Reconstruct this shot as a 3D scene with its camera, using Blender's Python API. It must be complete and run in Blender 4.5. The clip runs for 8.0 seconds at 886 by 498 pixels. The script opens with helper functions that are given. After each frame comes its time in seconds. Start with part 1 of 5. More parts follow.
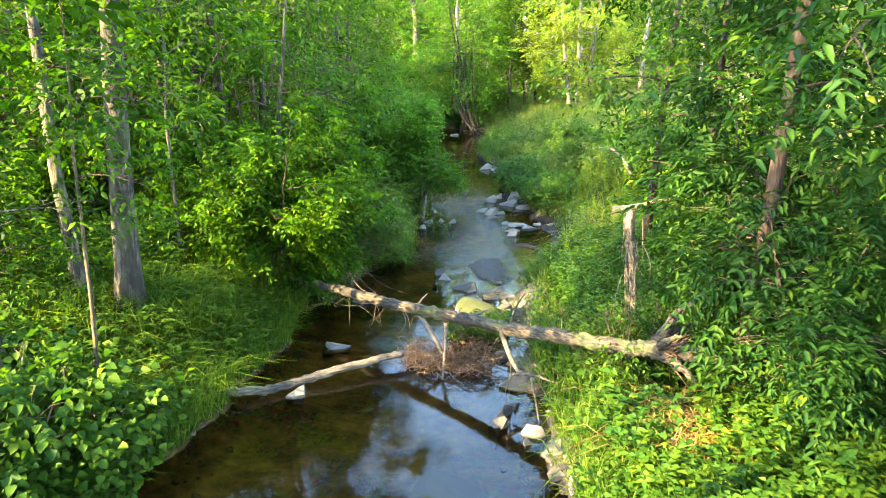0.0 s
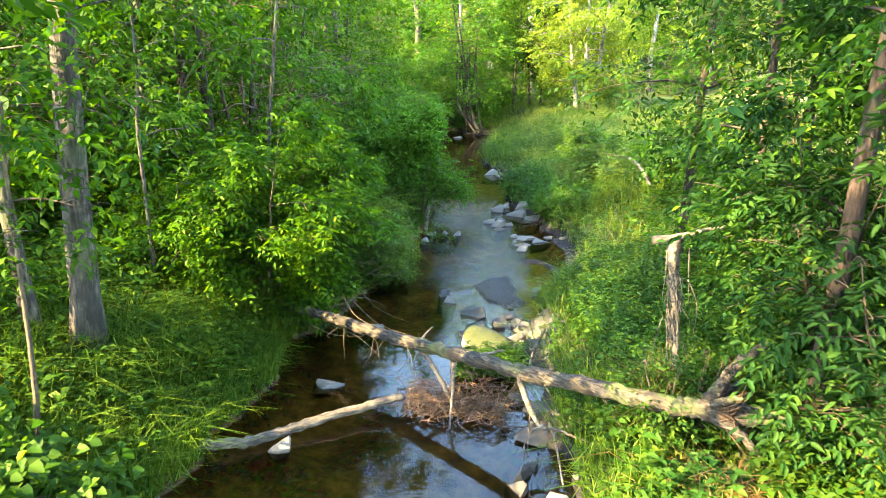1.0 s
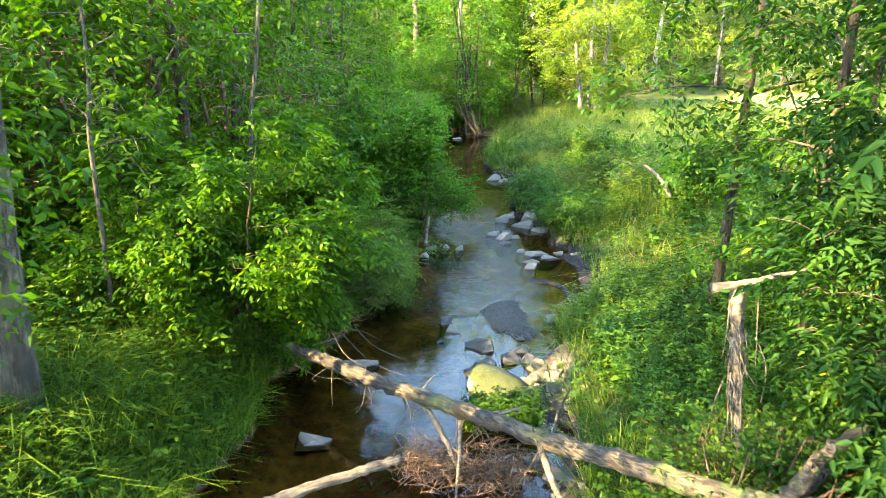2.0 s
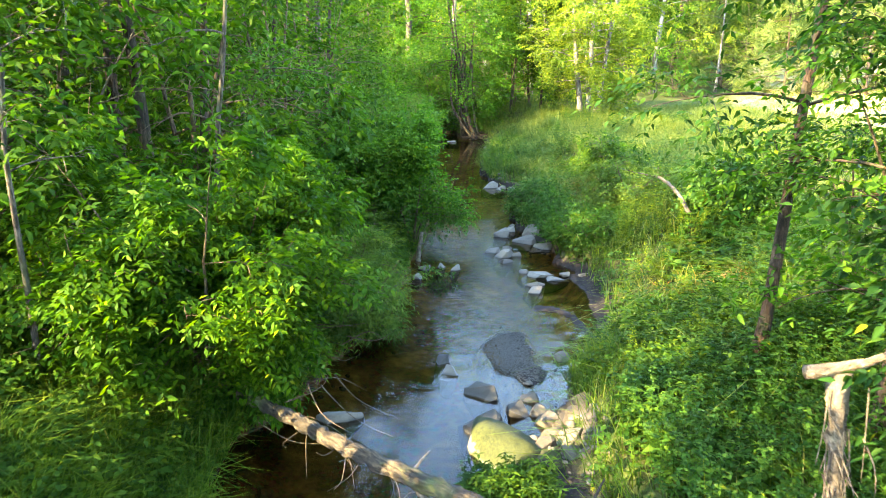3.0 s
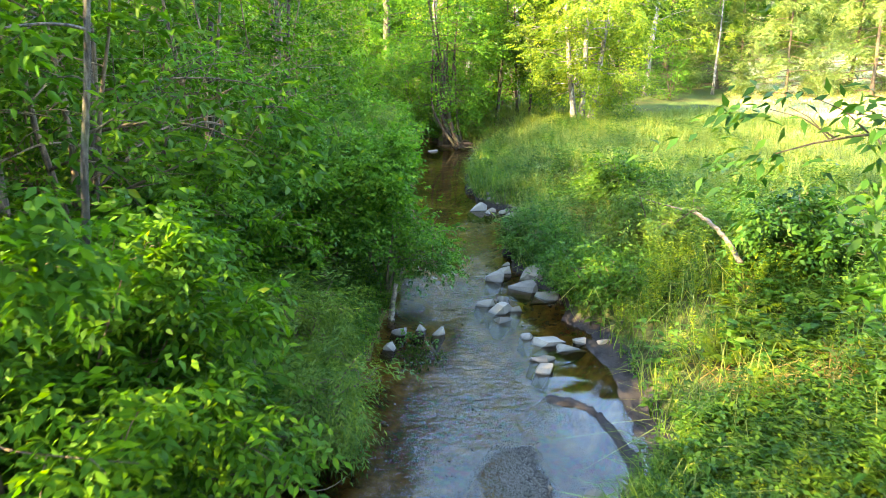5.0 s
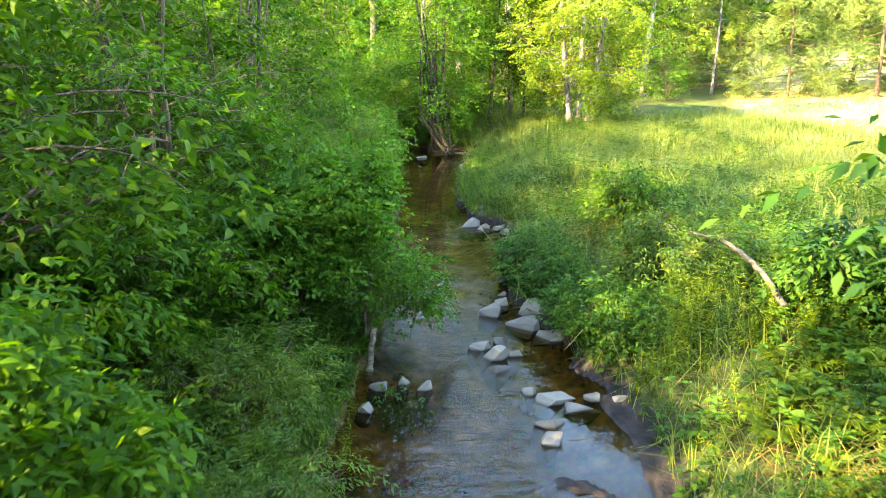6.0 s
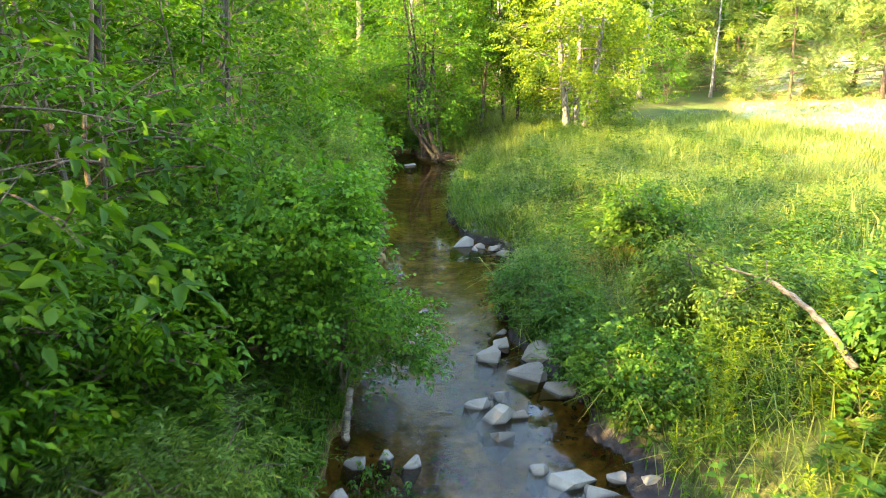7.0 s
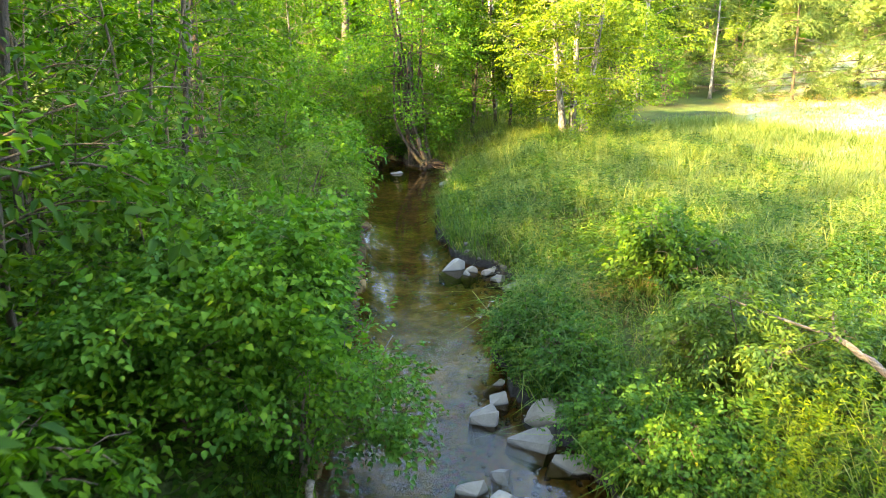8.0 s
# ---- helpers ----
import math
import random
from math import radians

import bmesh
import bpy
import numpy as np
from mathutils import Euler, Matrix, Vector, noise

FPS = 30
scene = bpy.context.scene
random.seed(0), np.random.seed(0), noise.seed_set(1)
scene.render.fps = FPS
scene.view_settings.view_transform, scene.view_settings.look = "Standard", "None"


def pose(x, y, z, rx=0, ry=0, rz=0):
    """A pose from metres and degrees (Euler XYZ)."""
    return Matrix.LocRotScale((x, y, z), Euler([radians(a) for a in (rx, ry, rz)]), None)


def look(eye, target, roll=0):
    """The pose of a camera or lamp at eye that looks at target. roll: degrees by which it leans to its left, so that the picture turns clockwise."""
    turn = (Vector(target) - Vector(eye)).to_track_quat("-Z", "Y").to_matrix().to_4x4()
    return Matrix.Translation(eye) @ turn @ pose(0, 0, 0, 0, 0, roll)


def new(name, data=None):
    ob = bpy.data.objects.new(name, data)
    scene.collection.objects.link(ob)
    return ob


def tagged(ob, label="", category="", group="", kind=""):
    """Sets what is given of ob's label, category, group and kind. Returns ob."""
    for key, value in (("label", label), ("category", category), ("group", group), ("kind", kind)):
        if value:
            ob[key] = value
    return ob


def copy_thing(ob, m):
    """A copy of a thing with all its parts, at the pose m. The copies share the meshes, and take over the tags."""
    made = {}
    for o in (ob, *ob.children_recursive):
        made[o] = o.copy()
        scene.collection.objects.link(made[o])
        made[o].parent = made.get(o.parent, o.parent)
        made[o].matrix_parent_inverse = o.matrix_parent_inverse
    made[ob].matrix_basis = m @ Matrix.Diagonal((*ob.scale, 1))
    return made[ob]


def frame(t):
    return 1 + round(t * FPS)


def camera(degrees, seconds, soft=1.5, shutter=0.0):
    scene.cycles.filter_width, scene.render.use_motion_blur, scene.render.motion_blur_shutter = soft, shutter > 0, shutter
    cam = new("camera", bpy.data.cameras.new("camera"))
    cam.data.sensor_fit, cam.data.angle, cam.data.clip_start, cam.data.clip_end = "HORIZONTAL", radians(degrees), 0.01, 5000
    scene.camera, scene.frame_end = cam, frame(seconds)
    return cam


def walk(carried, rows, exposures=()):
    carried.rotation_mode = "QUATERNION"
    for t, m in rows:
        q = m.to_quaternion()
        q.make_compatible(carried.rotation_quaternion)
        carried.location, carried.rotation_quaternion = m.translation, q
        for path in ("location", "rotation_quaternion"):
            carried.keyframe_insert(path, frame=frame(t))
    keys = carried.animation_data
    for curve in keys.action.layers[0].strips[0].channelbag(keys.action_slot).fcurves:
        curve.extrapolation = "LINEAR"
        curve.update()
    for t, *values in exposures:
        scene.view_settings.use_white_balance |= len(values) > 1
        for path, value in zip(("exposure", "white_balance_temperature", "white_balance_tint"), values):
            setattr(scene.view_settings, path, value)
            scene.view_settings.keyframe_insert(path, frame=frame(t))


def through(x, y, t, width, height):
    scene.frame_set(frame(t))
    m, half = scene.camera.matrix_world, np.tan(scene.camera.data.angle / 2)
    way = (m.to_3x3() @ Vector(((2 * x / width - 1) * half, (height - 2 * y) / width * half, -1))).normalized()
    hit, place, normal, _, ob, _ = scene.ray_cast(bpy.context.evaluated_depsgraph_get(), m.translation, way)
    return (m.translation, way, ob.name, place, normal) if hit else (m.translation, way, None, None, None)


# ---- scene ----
cam = camera(62.0, 8.0, 0.8, 0.3)
PATH = [
    (0, (0.056, 0.003, 3.493), (0.042, 1.938, 2.988), -0.9),
    (0.5, (0.017, 0.55, 3.495), (0.002, 2.485, 2.99), -0.7),
    (1, (-0.028, 1.119, 3.506), (-0.042, 3.054, 3.0), -0.5),
    (1.5, (-0.075, 1.725, 3.52), (-0.087, 3.659, 3.01), -0.3),
    (3, (-0.15, 3.654, 3.539), (-0.135, 5.587, 3.024), 0.1),
    (3.5, (-0.159, 4.337, 3.542), (-0.132, 6.27, 3.027), 0.1),
    (4, (-0.16, 5.04, 3.55), (-0.12, 6.972, 3.035), 0.2),
    (4.5, (-0.143, 5.748, 3.564), (-0.091, 7.68, 3.048), 0.2),
    (6, (0.027, 8.054, 3.626), (0.112, 9.984, 3.107), -0.2),
    (6.5, (0.048, 8.81, 3.633), (0.146, 10.739, 3.114), -0.2),
    (7, (0.093, 9.587, 3.638), (0.205, 11.516, 3.121), -0.2),
    (7.5, (0.156, 10.365, 3.642), (0.281, 12.293, 3.125), -0.3),
    (8, (0.241, 11.136, 3.64), (0.377, 13.063, 3.124), -0.4),
]
walk(cam, [(t, look(eye, target, roll)) for t, eye, target, roll in PATH], [(0, 4.48, 7300, 5), (4, 4.52, 7300, 5), (8, 4.48, 8500, 8)])

# ---- light: a low warm sun from behind on the left, clear sky ----
SUN = Vector((-0.80, -0.42, 0.56)).normalized()
world = bpy.data.worlds.new("sky")
scene.world = world
world.use_nodes = True
wn = world.node_tree.nodes
sky = wn.new("ShaderNodeTexSky")
sky.sky_type = "NISHITA"
sky.sun_disc = False
sky.dust_density, sky.ozone_density = 0.4, 2.6
sky.sun_elevation = math.asin(SUN.z)
sky.sun_rotation = math.atan2(SUN.x, SUN.y)
world.node_tree.links.new(sky.outputs[0], wn["Background"].inputs[0])
wn["Background"].inputs[1].default_value = 0.15
sun = new("sun", bpy.data.lights.new("sun", "SUN"))
sun.data.energy, sun.data.angle, sun.data.color = 3.3, radians(0.55), (1.0, 0.8, 0.46)
sun.matrix_world = look(SUN * 60, (0, 0, 0))


# ---- materials ----
def material(name):
    m = bpy.data.materials.new(name)
    m.use_nodes = True
    m.node_tree.nodes.clear()
    return m, m.node_tree.nodes, m.node_tree.links


def noise_node(n, l, scale, detail=4, rough=0.6, vec=None):
    t = n.new("ShaderNodeTexNoise")
    t.inputs["Scale"].default_value, t.inputs["Detail"].default_value, t.inputs["Roughness"].default_value = scale, detail, rough
    if vec is None:
        vec = n.new("ShaderNodeNewGeometry").outputs["Position"]
    l.new(vec, t.inputs["Vector"])
    return t.outputs["Fac"]


def ramp(n, l, fac, stops):
    r = n.new("ShaderNodeValToRGB")
    while len(r.color_ramp.elements) < len(stops):
        r.color_ramp.elements.new(0.5)
    for e, (p, c) in zip(r.color_ramp.elements, stops):
        e.position, e.color = p, (*c, 1) if len(c) == 3 else c
    l.new(fac, r.inputs[0])
    return r.outputs[0]


def mixed(n, l, fac, a, b, mode="MIX"):
    m = n.new("ShaderNodeMix")
    m.data_type, m.blend_type = "RGBA", mode
    for sock, v in ((m.inputs[0], fac), (m.inputs[6], a), (m.inputs[7], b)):
        if isinstance(v, (int, float)):
            sock.default_value = v
        elif isinstance(v, tuple):
            sock.default_value = (*v, 1)
        else:
            l.new(v, sock)
    return m.outputs[2]


def bump(n, l, height, strength, dist=0.02):
    b = n.new("ShaderNodeBump")
    b.inputs["Strength"].default_value, b.inputs["Distance"].default_value = strength, dist
    l.new(height, b.inputs["Height"])
    return b.outputs[0]


def finish(n, l, shader):
    o = n.new("ShaderNodeOutputMaterial")
    l.new(shader, o.inputs[0])


def principled(n, l, color, rough=0.6, normal=None, spec=0.4):
    p = n.new("ShaderNodeBsdfPrincipled")
    p.inputs["Roughness"].default_value, p.inputs["Specular IOR Level"].default_value = rough, spec
    if isinstance(color, tuple):
        p.inputs["Base Color"].default_value = (*color, 1)
    else:
        l.new(color, p.inputs["Base Color"])
    if normal is not None:
        l.new(normal, p.inputs["Normal"])
    return p


def leaf_material(name, dark, mid, light, through=0.4, gloss=0.42, warm=(0.15, 0.19, 0.02)):
    """Thin leaves: each one its own tint, drifting in tone from clump to clump; light passes through."""
    m, n, l = material(name)
    geo = n.new("ShaderNodeNewGeometry")
    each = ramp(n, l, geo.outputs["Random Per Island"], [(0.0, dark), (0.45, mid), (0.99, light), (1.0, warm)])
    drift = noise_node(n, l, 0.9, 2)
    tone = ramp(n, l, drift, [(0.3, (0.58, 0.68, 0.7)), (0.7, (1.35, 1.2, 0.9))])
    patch = ramp(n, l, noise_node(n, l, 3.7, 3), [(0.36, (0.72, 0.82, 0.95)), (0.64, (1.3, 1.18, 0.95))])
    col = mixed(n, l, 1.0, mixed(n, l, 1.0, each, tone, "MULTIPLY"), patch, "MULTIPLY")
    col = mixed(n, l, 1.0, col, (1.08, 1.0, 0.74), "MULTIPLY")
    p = principled(n, l, col, gloss + 0.12, None, 0.1)
    t = n.new("ShaderNodeBsdfTranslucent")
    glow = mixed(n, l, 1.0, col, (1.55, 1.65, 0.6), "MULTIPLY")
    l.new(glow, t.inputs[0])
    mix = n.new("ShaderNodeMixShader")
    mix.inputs[0].default_value = through
    l.new(p.outputs[0], mix.inputs[1])
    l.new(t.outputs[0], mix.inputs[2])
    finish(n, l, mix.outputs[0])
    return m


def bark_material(name, dark, light, moss=0.25, scale=9.0, grain=0.18, lies=None):
    m, n, l = material(name)
    tc = n.new("ShaderNodeTexCoord")
    mp = n.new("ShaderNodeMapping")
    if lies is None:
        mp.inputs["Scale"].default_value = (1, 1, grain)
    else:
        mp.vector_type = "TEXTURE"
        mp.inputs["Rotation"].default_value, mp.inputs["Scale"].default_value = (0, 0, radians(lies)), (1 / grain, 1, 1)
    l.new(tc.outputs["Object"], mp.inputs[0])
    fine = noise_node(n, l, scale * 5, 6, 0.65, mp.outputs[0])
    col = ramp(n, l, fine, [(0.40, dark), (0.60, light)])
    col = mixed(n, l, 1.0, col, ramp(n, l, noise_node(n, l, 6, 3), [(0.38, (0.42, 0.42, 0.46)), (0.6, (1.2, 1.13, 1.04))]), "MULTIPLY")
    flake = noise_node(n, l, 4.5, 6, 0.7, mp.outputs[0])
    col = mixed(n, l, ramp(n, l, flake, [(0.5, (0, 0, 0)), (0.56, (0.75, 0.75, 0.75))]), col, tuple(c * 1.6 for c in dark))
    blot = noise_node(n, l, 2.3, 4)
    col = mixed(n, l, ramp(n, l, blot, [(0.5, (0, 0, 0)), (0.66, (moss, moss, moss))]), col, (0.10, 0.13, 0.035))
    p = principled(n, l, col, 0.85, bump(n, l, fine, 0.9, 0.03))
    finish(n, l, p.outputs[0])
    return m


def stone_material(name, dark, light, moss=0.0, tone=1.0):
    m, n, l = material(name)
    info = n.new("ShaderNodeObjectInfo")
    big = noise_node(n, l, 5, 5)
    fine = noise_node(n, l, 60, 5, 0.7)
    col = ramp(n, l, big, [(0.3, dark), (0.7, light)])
    col = mixed(n, l, 0.35, col, ramp(n, l, fine, [(0.3, (0.08 * tone, 0.07 * tone, 0.06 * tone)), (0.7, (0.42 * tone, 0.39 * tone, 0.34 * tone))]))
    col = mixed(n, l, 0.5, col, ramp(n, l, info.outputs["Random"], [(0, (0.10 * tone, 0.095 * tone, 0.085 * tone)), (0.5, (0.27 * tone, 0.235 * tone, 0.19 * tone)), (1, (0.38 * tone, 0.335 * tone, 0.27 * tone))]))
    geo = n.new("ShaderNodeNewGeometry")
    sep = n.new("ShaderNodeSeparateXYZ")
    l.new(geo.outputs["Position"], sep.inputs[0])
    wet = n.new("ShaderNodeMapRange")
    wet.inputs["From Min"].default_value, wet.inputs["From Max"].default_value = 0.005, 0.03
    l.new(sep.outputs[2], wet.inputs[0])
    col = mixed(n, l, wet.outputs[0], (0.045, 0.038, 0.03), col)
    if moss:
        up = n.new("ShaderNodeSeparateXYZ")
        l.new(geo.outputs["Normal"], up.inputs[0])
        patch = noise_node(n, l, 4, 6)
        add = n.new("ShaderNodeMath")
        add.operation = "ADD"
        l.new(up.outputs[2], add.inputs[0])
        l.new(patch, add.inputs[1])
        green = ramp(n, l, noise_node(n, l, 35, 4), [(0.3, (0.009, 0.014, 0.003)), (0.7, (0.036, 0.043, 0.008))])
        col = mixed(n, l, ramp(n, l, add.outputs[0], [(1.28 - moss, (0, 0, 0)), (1.0, (1, 1, 1))]), col, green)
    rg = n.new("ShaderNodeMapRange")
    rg.inputs["To Min"].default_value, rg.inputs["To Max"].default_value = 0.25, 0.85
    l.new(wet.outputs[0], rg.inputs[0])
    p = principled(n, l, col, 0.8, bump(n, l, fine, 0.5, 0.01))
    l.new(rg.outputs[0], p.inputs["Roughness"])
    finish(n, l, p.outputs[0])
    return m


def ground_material():
    m, n, l = material("forest_soil")
    geo = n.new("ShaderNodeNewGeometry")
    sep = n.new("ShaderNodeSeparateXYZ")
    l.new(geo.outputs["Position"], sep.inputs[0])
    fine, mid, big = noise_node(n, l, 30, 6, 0.7), noise_node(n, l, 6, 5), noise_node(n, l, 0.7, 3)
    soil = ramp(n, l, fine, [(0.3, (0.022, 0.015, 0.009)), (0.7, (0.085, 0.057, 0.032))])
    green = ramp(n, l, mid, [(0.3, (0.025, 0.05, 0.012)), (0.7, (0.07, 0.11, 0.025))])
    land = mixed(n, l, ramp(n, l, big, [(0.35, (0.35, 0.35, 0.35)), (0.6, (0.8, 0.8, 0.8))]), soil, green)
    vor = n.new("ShaderNodeTexVoronoi")
    vor.inputs["Scale"].default_value = 22
    l.new(geo.outputs["Position"], vor.inputs["Vector"])
    peb = mixed(n, l, 0.75, ramp(n, l, fine, [(0.3, (0.016, 0.012, 0.006)), (0.7, (0.075, 0.053, 0.026))]), vor.outputs["Color"], "SOFT_LIGHT")
    silt = ramp(n, l, mid, [(0.3, (0.035, 0.024, 0.01)), (0.7, (0.2, 0.125, 0.045))])
    bed = mixed(n, l, ramp(n, l, noise_node(n, l, 1.6, 4), [(0.42, (0, 0, 0)), (0.6, (1, 1, 1))]), silt, peb)
    high = n.new("ShaderNodeMapRange")
    high.inputs["From Min"].default_value, high.inputs["From Max"].default_value = 0.10, 0.16
    l.new(sep.outputs[2], high.inputs[0])
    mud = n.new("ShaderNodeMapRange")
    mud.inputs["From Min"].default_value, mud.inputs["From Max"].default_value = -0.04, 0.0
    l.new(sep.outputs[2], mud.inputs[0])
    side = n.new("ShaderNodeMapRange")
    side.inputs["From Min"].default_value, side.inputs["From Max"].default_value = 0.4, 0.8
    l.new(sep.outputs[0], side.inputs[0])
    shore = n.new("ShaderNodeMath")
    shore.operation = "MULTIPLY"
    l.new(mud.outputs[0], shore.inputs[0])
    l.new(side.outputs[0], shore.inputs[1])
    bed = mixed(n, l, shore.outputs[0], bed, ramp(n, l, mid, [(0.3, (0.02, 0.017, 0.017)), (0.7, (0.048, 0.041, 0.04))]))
    # straw tint paints the far meadow's sunlit brightness into the soil
    slant = n.new("ShaderNodeMath")
    slant.operation, slant.inputs[1].default_value = "MULTIPLY_ADD", -0.42
    l.new(sep.outputs[1], slant.inputs[0])
    l.new(sep.outputs[0], slant.inputs[2])
    sun_edge, far = n.new("ShaderNodeMapRange"), n.new("ShaderNodeMapRange")
    for node, source, lo, hi in ((sun_edge, slant.outputs[0], -3.0, -2.0), (far, sep.outputs[1], 25.0, 28.0)):
        node.inputs["From Min"].default_value, node.inputs["From Max"].default_value = lo, hi
        l.new(source, node.inputs[0])
    sun_patch = n.new("ShaderNodeMath")
    sun_patch.operation = "MULTIPLY"
    l.new(sun_edge.outputs[0], sun_patch.inputs[0])
    l.new(far.outputs[0], sun_patch.inputs[1])
    land = mixed(n, l, sun_patch.outputs[0], land, ramp(n, l, mid, [(0.3, (0.18, 0.175, 0.08)), (0.7, (0.38, 0.34, 0.18))]))
    col = mixed(n, l, high.outputs[0], bed, land)
    p = principled(n, l, col, 0.95, bump(n, l, fine, 0.9, 0.03), 0.08)
    finish(n, l, p.outputs[0])
    return m


def water_material():
    """Clear shallow water: it lets the bed show, tinted brown, and mirrors the sky; riffles and calm pools."""
    m, n, l = material("stream_water")
    geo = n.new("ShaderNodeNewGeometry")
    sep = n.new("ShaderNodeSeparateXYZ")
    l.new(geo.outputs["Position"], sep.inputs[0])
    mp = n.new("ShaderNodeMapping")
    mp.inputs["Scale"].default_value = (0.7, 1.25, 1.0)
    l.new(geo.outputs["Position"], mp.inputs[0])
    wob = n.new("ShaderNodeTexNoise")
    wob.inputs["Scale"].default_value, wob.inputs["Detail"].default_value, wob.inputs["Distortion"].default_value = 8.0, 2, 1.0
    l.new(mp.outputs[0], wob.inputs["Vector"])
    calm = noise_node(n, l, 1.4, 2)
    along = n.new("ShaderNodeMapRange")
    along.inputs["From Min"].default_value, along.inputs["From Max"].default_value = 0.0, 40.0
    l.new(sep.outputs[1], along.inputs[0])
    rough = ramp(n, l, along.outputs[0], [(0.0, (0.006,) * 3), (0.24, (0.02,) * 3), (0.285, (0.06,) * 3), (0.315, (0.3,) * 3), (0.36, (0.5,) * 3), (0.44, (0.5,) * 3), (0.485, (0.2,) * 3), (0.53, (0.025,) * 3), (1.0, (0.006,) * 3)])
    b = n.new("ShaderNodeBump")
    b.inputs["Distance"].default_value = 0.06
    across = n.new("ShaderNodeMapRange")
    across.inputs["From Min"].default_value, across.inputs["From Max"].default_value = 1.0, 1.45
    across.inputs["To Min"].default_value, across.inputs["To Max"].default_value = 1.0, 0.06
    l.new(sep.outputs[0], across.inputs[0])
    both = n.new("ShaderNodeMath")
    both.operation = "MULTIPLY"
    l.new(rough, both.inputs[0])
    l.new(across.outputs[0], both.inputs[1])
    l.new(both.outputs[0], b.inputs["Strength"])
    l.new(wob.outputs["Fac"], b.inputs["Height"])
    b2 = n.new("ShaderNodeBump")
    b2.inputs["Distance"].default_value, b2.inputs["Strength"].default_value = 0.02, 0.02
    l.new(calm, b2.inputs["Height"])
    l.new(b.outputs[0], b2.inputs["Normal"])
    gl = n.new("ShaderNodeBsdfGlossy")
    fine = n.new("ShaderNodeMapRange")
    fine.inputs["From Min"].default_value, fine.inputs["From Max"].default_value = 0.02, 0.3
    fine.inputs["To Min"].default_value, fine.inputs["To Max"].default_value = 0.008, 0.09
    l.new(both.outputs[0], fine.inputs[0])
    l.new(fine.outputs[0], gl.inputs["Roughness"])
    l.new(b2.outputs[0], gl.inputs["Normal"])
    tr = n.new("ShaderNodeBsdfTransparent")
    tr.inputs[0].default_value = (0.76, 0.63, 0.4, 1)
    fr = n.new("ShaderNodeFresnel")
    fr.inputs[0].default_value = 1.33
    l.new(b2.outputs[0], fr.inputs["Normal"])
    mix = n.new("ShaderNodeMixShader")
    l.new(fr.outputs[0], mix.inputs[0])
    l.new(tr.outputs[0], mix.inputs[1])
    l.new(gl.outputs[0], mix.inputs[2])
    finish(n, l, mix.outputs[0])
    return m


BOXELDER = leaf_material("boxelder_leaves", (0.0198, 0.066, 0.0066), (0.033, 0.099, 0.00792), (0.066, 0.1452, 0.01056))
ASH = leaf_material("ash_leaves", (0.011, 0.043, 0.012), (0.018, 0.062, 0.015), (0.038, 0.092, 0.019), 0.32)
ALDER = leaf_material("alder_leaves", (0.026, 0.088, 0.013), (0.044, 0.125, 0.017), (0.085, 0.18, 0.028), 0.4)
WILLOW = leaf_material("willow_leaves", (0.035, 0.082, 0.022), (0.06, 0.12, 0.034), (0.1, 0.165, 0.055), 0.35)
# lighter leaf colour carries the sunlit glow of far crowns, birches included
FAR_LIT = leaf_material("far_lit_leaves", (0.052, 0.105, 0.018), (0.095, 0.16, 0.03), (0.165, 0.23, 0.06), 0.5)
WOODS = leaf_material("woodland_leaves", (0.016, 0.052, 0.0072), (0.029, 0.078, 0.0098), (0.056, 0.116, 0.0145), 0.45)
CONIFER = leaf_material("conifer_needles", (0.06, 0.11, 0.05), (0.1, 0.16, 0.08), (0.16, 0.22, 0.125), 0.35, 0.6)
HERB = leaf_material("herb_leaves", (0.019, 0.058, 0.012), (0.032, 0.086, 0.016), (0.066, 0.13, 0.024))
NETTLE = leaf_material("nettle_leaves", (0.018, 0.064, 0.015), (0.036, 0.105, 0.024), (0.07, 0.15, 0.036), 0.4)
GRASS = leaf_material("grass_blades", (0.03, 0.082, 0.014), (0.065, 0.14, 0.024), (0.13, 0.21, 0.045), 0.4, 0.45, (0.25, 0.22, 0.10))
GOLDENROD = leaf_material("goldenrod_leaves", (0.06, 0.115, 0.011), (0.1, 0.17, 0.016), (0.17, 0.235, 0.028))
FERN = leaf_material("fern_fronds", (0.0396, 0.0858, 0.00792), (0.0594, 0.1122, 0.01056), (0.0924, 0.1452, 0.01452))
LITTER = leaf_material("dry_litter", (0.08, 0.045, 0.022), (0.15, 0.105, 0.065), (0.27, 0.215, 0.14), 0.25, 0.7, (0.3, 0.26, 0.18))
# pale straw tint stands for full sun on the far meadow grass
LIT_FIELD = leaf_material("lit_field_grass", (0.20, 0.20, 0.09), (0.34, 0.31, 0.16), (0.45, 0.41, 0.24), 0.35, 0.6)
MEADOW = leaf_material("meadow_grass", (0.055, 0.10, 0.03), (0.10, 0.15, 0.055), (0.17, 0.205, 0.10), 0.4, 0.55, (0.264, 0.2244, 0.1122))
BARK = bark_material("grey_bark", (0.018, 0.014, 0.011), (0.125, 0.105, 0.085), 0.3, 6)
RED_BARK = bark_material("reddish_bark", (0.014, 0.009, 0.007), (0.095, 0.06, 0.042), 0.2, 8)
BIRCH = bark_material("birch_bark", (0.06, 0.052, 0.045), (0.3, 0.28, 0.25), 0.1, 5)
TWIG = bark_material("twig_bark", (0.05, 0.035, 0.022), (0.16, 0.11, 0.07), 0.15)
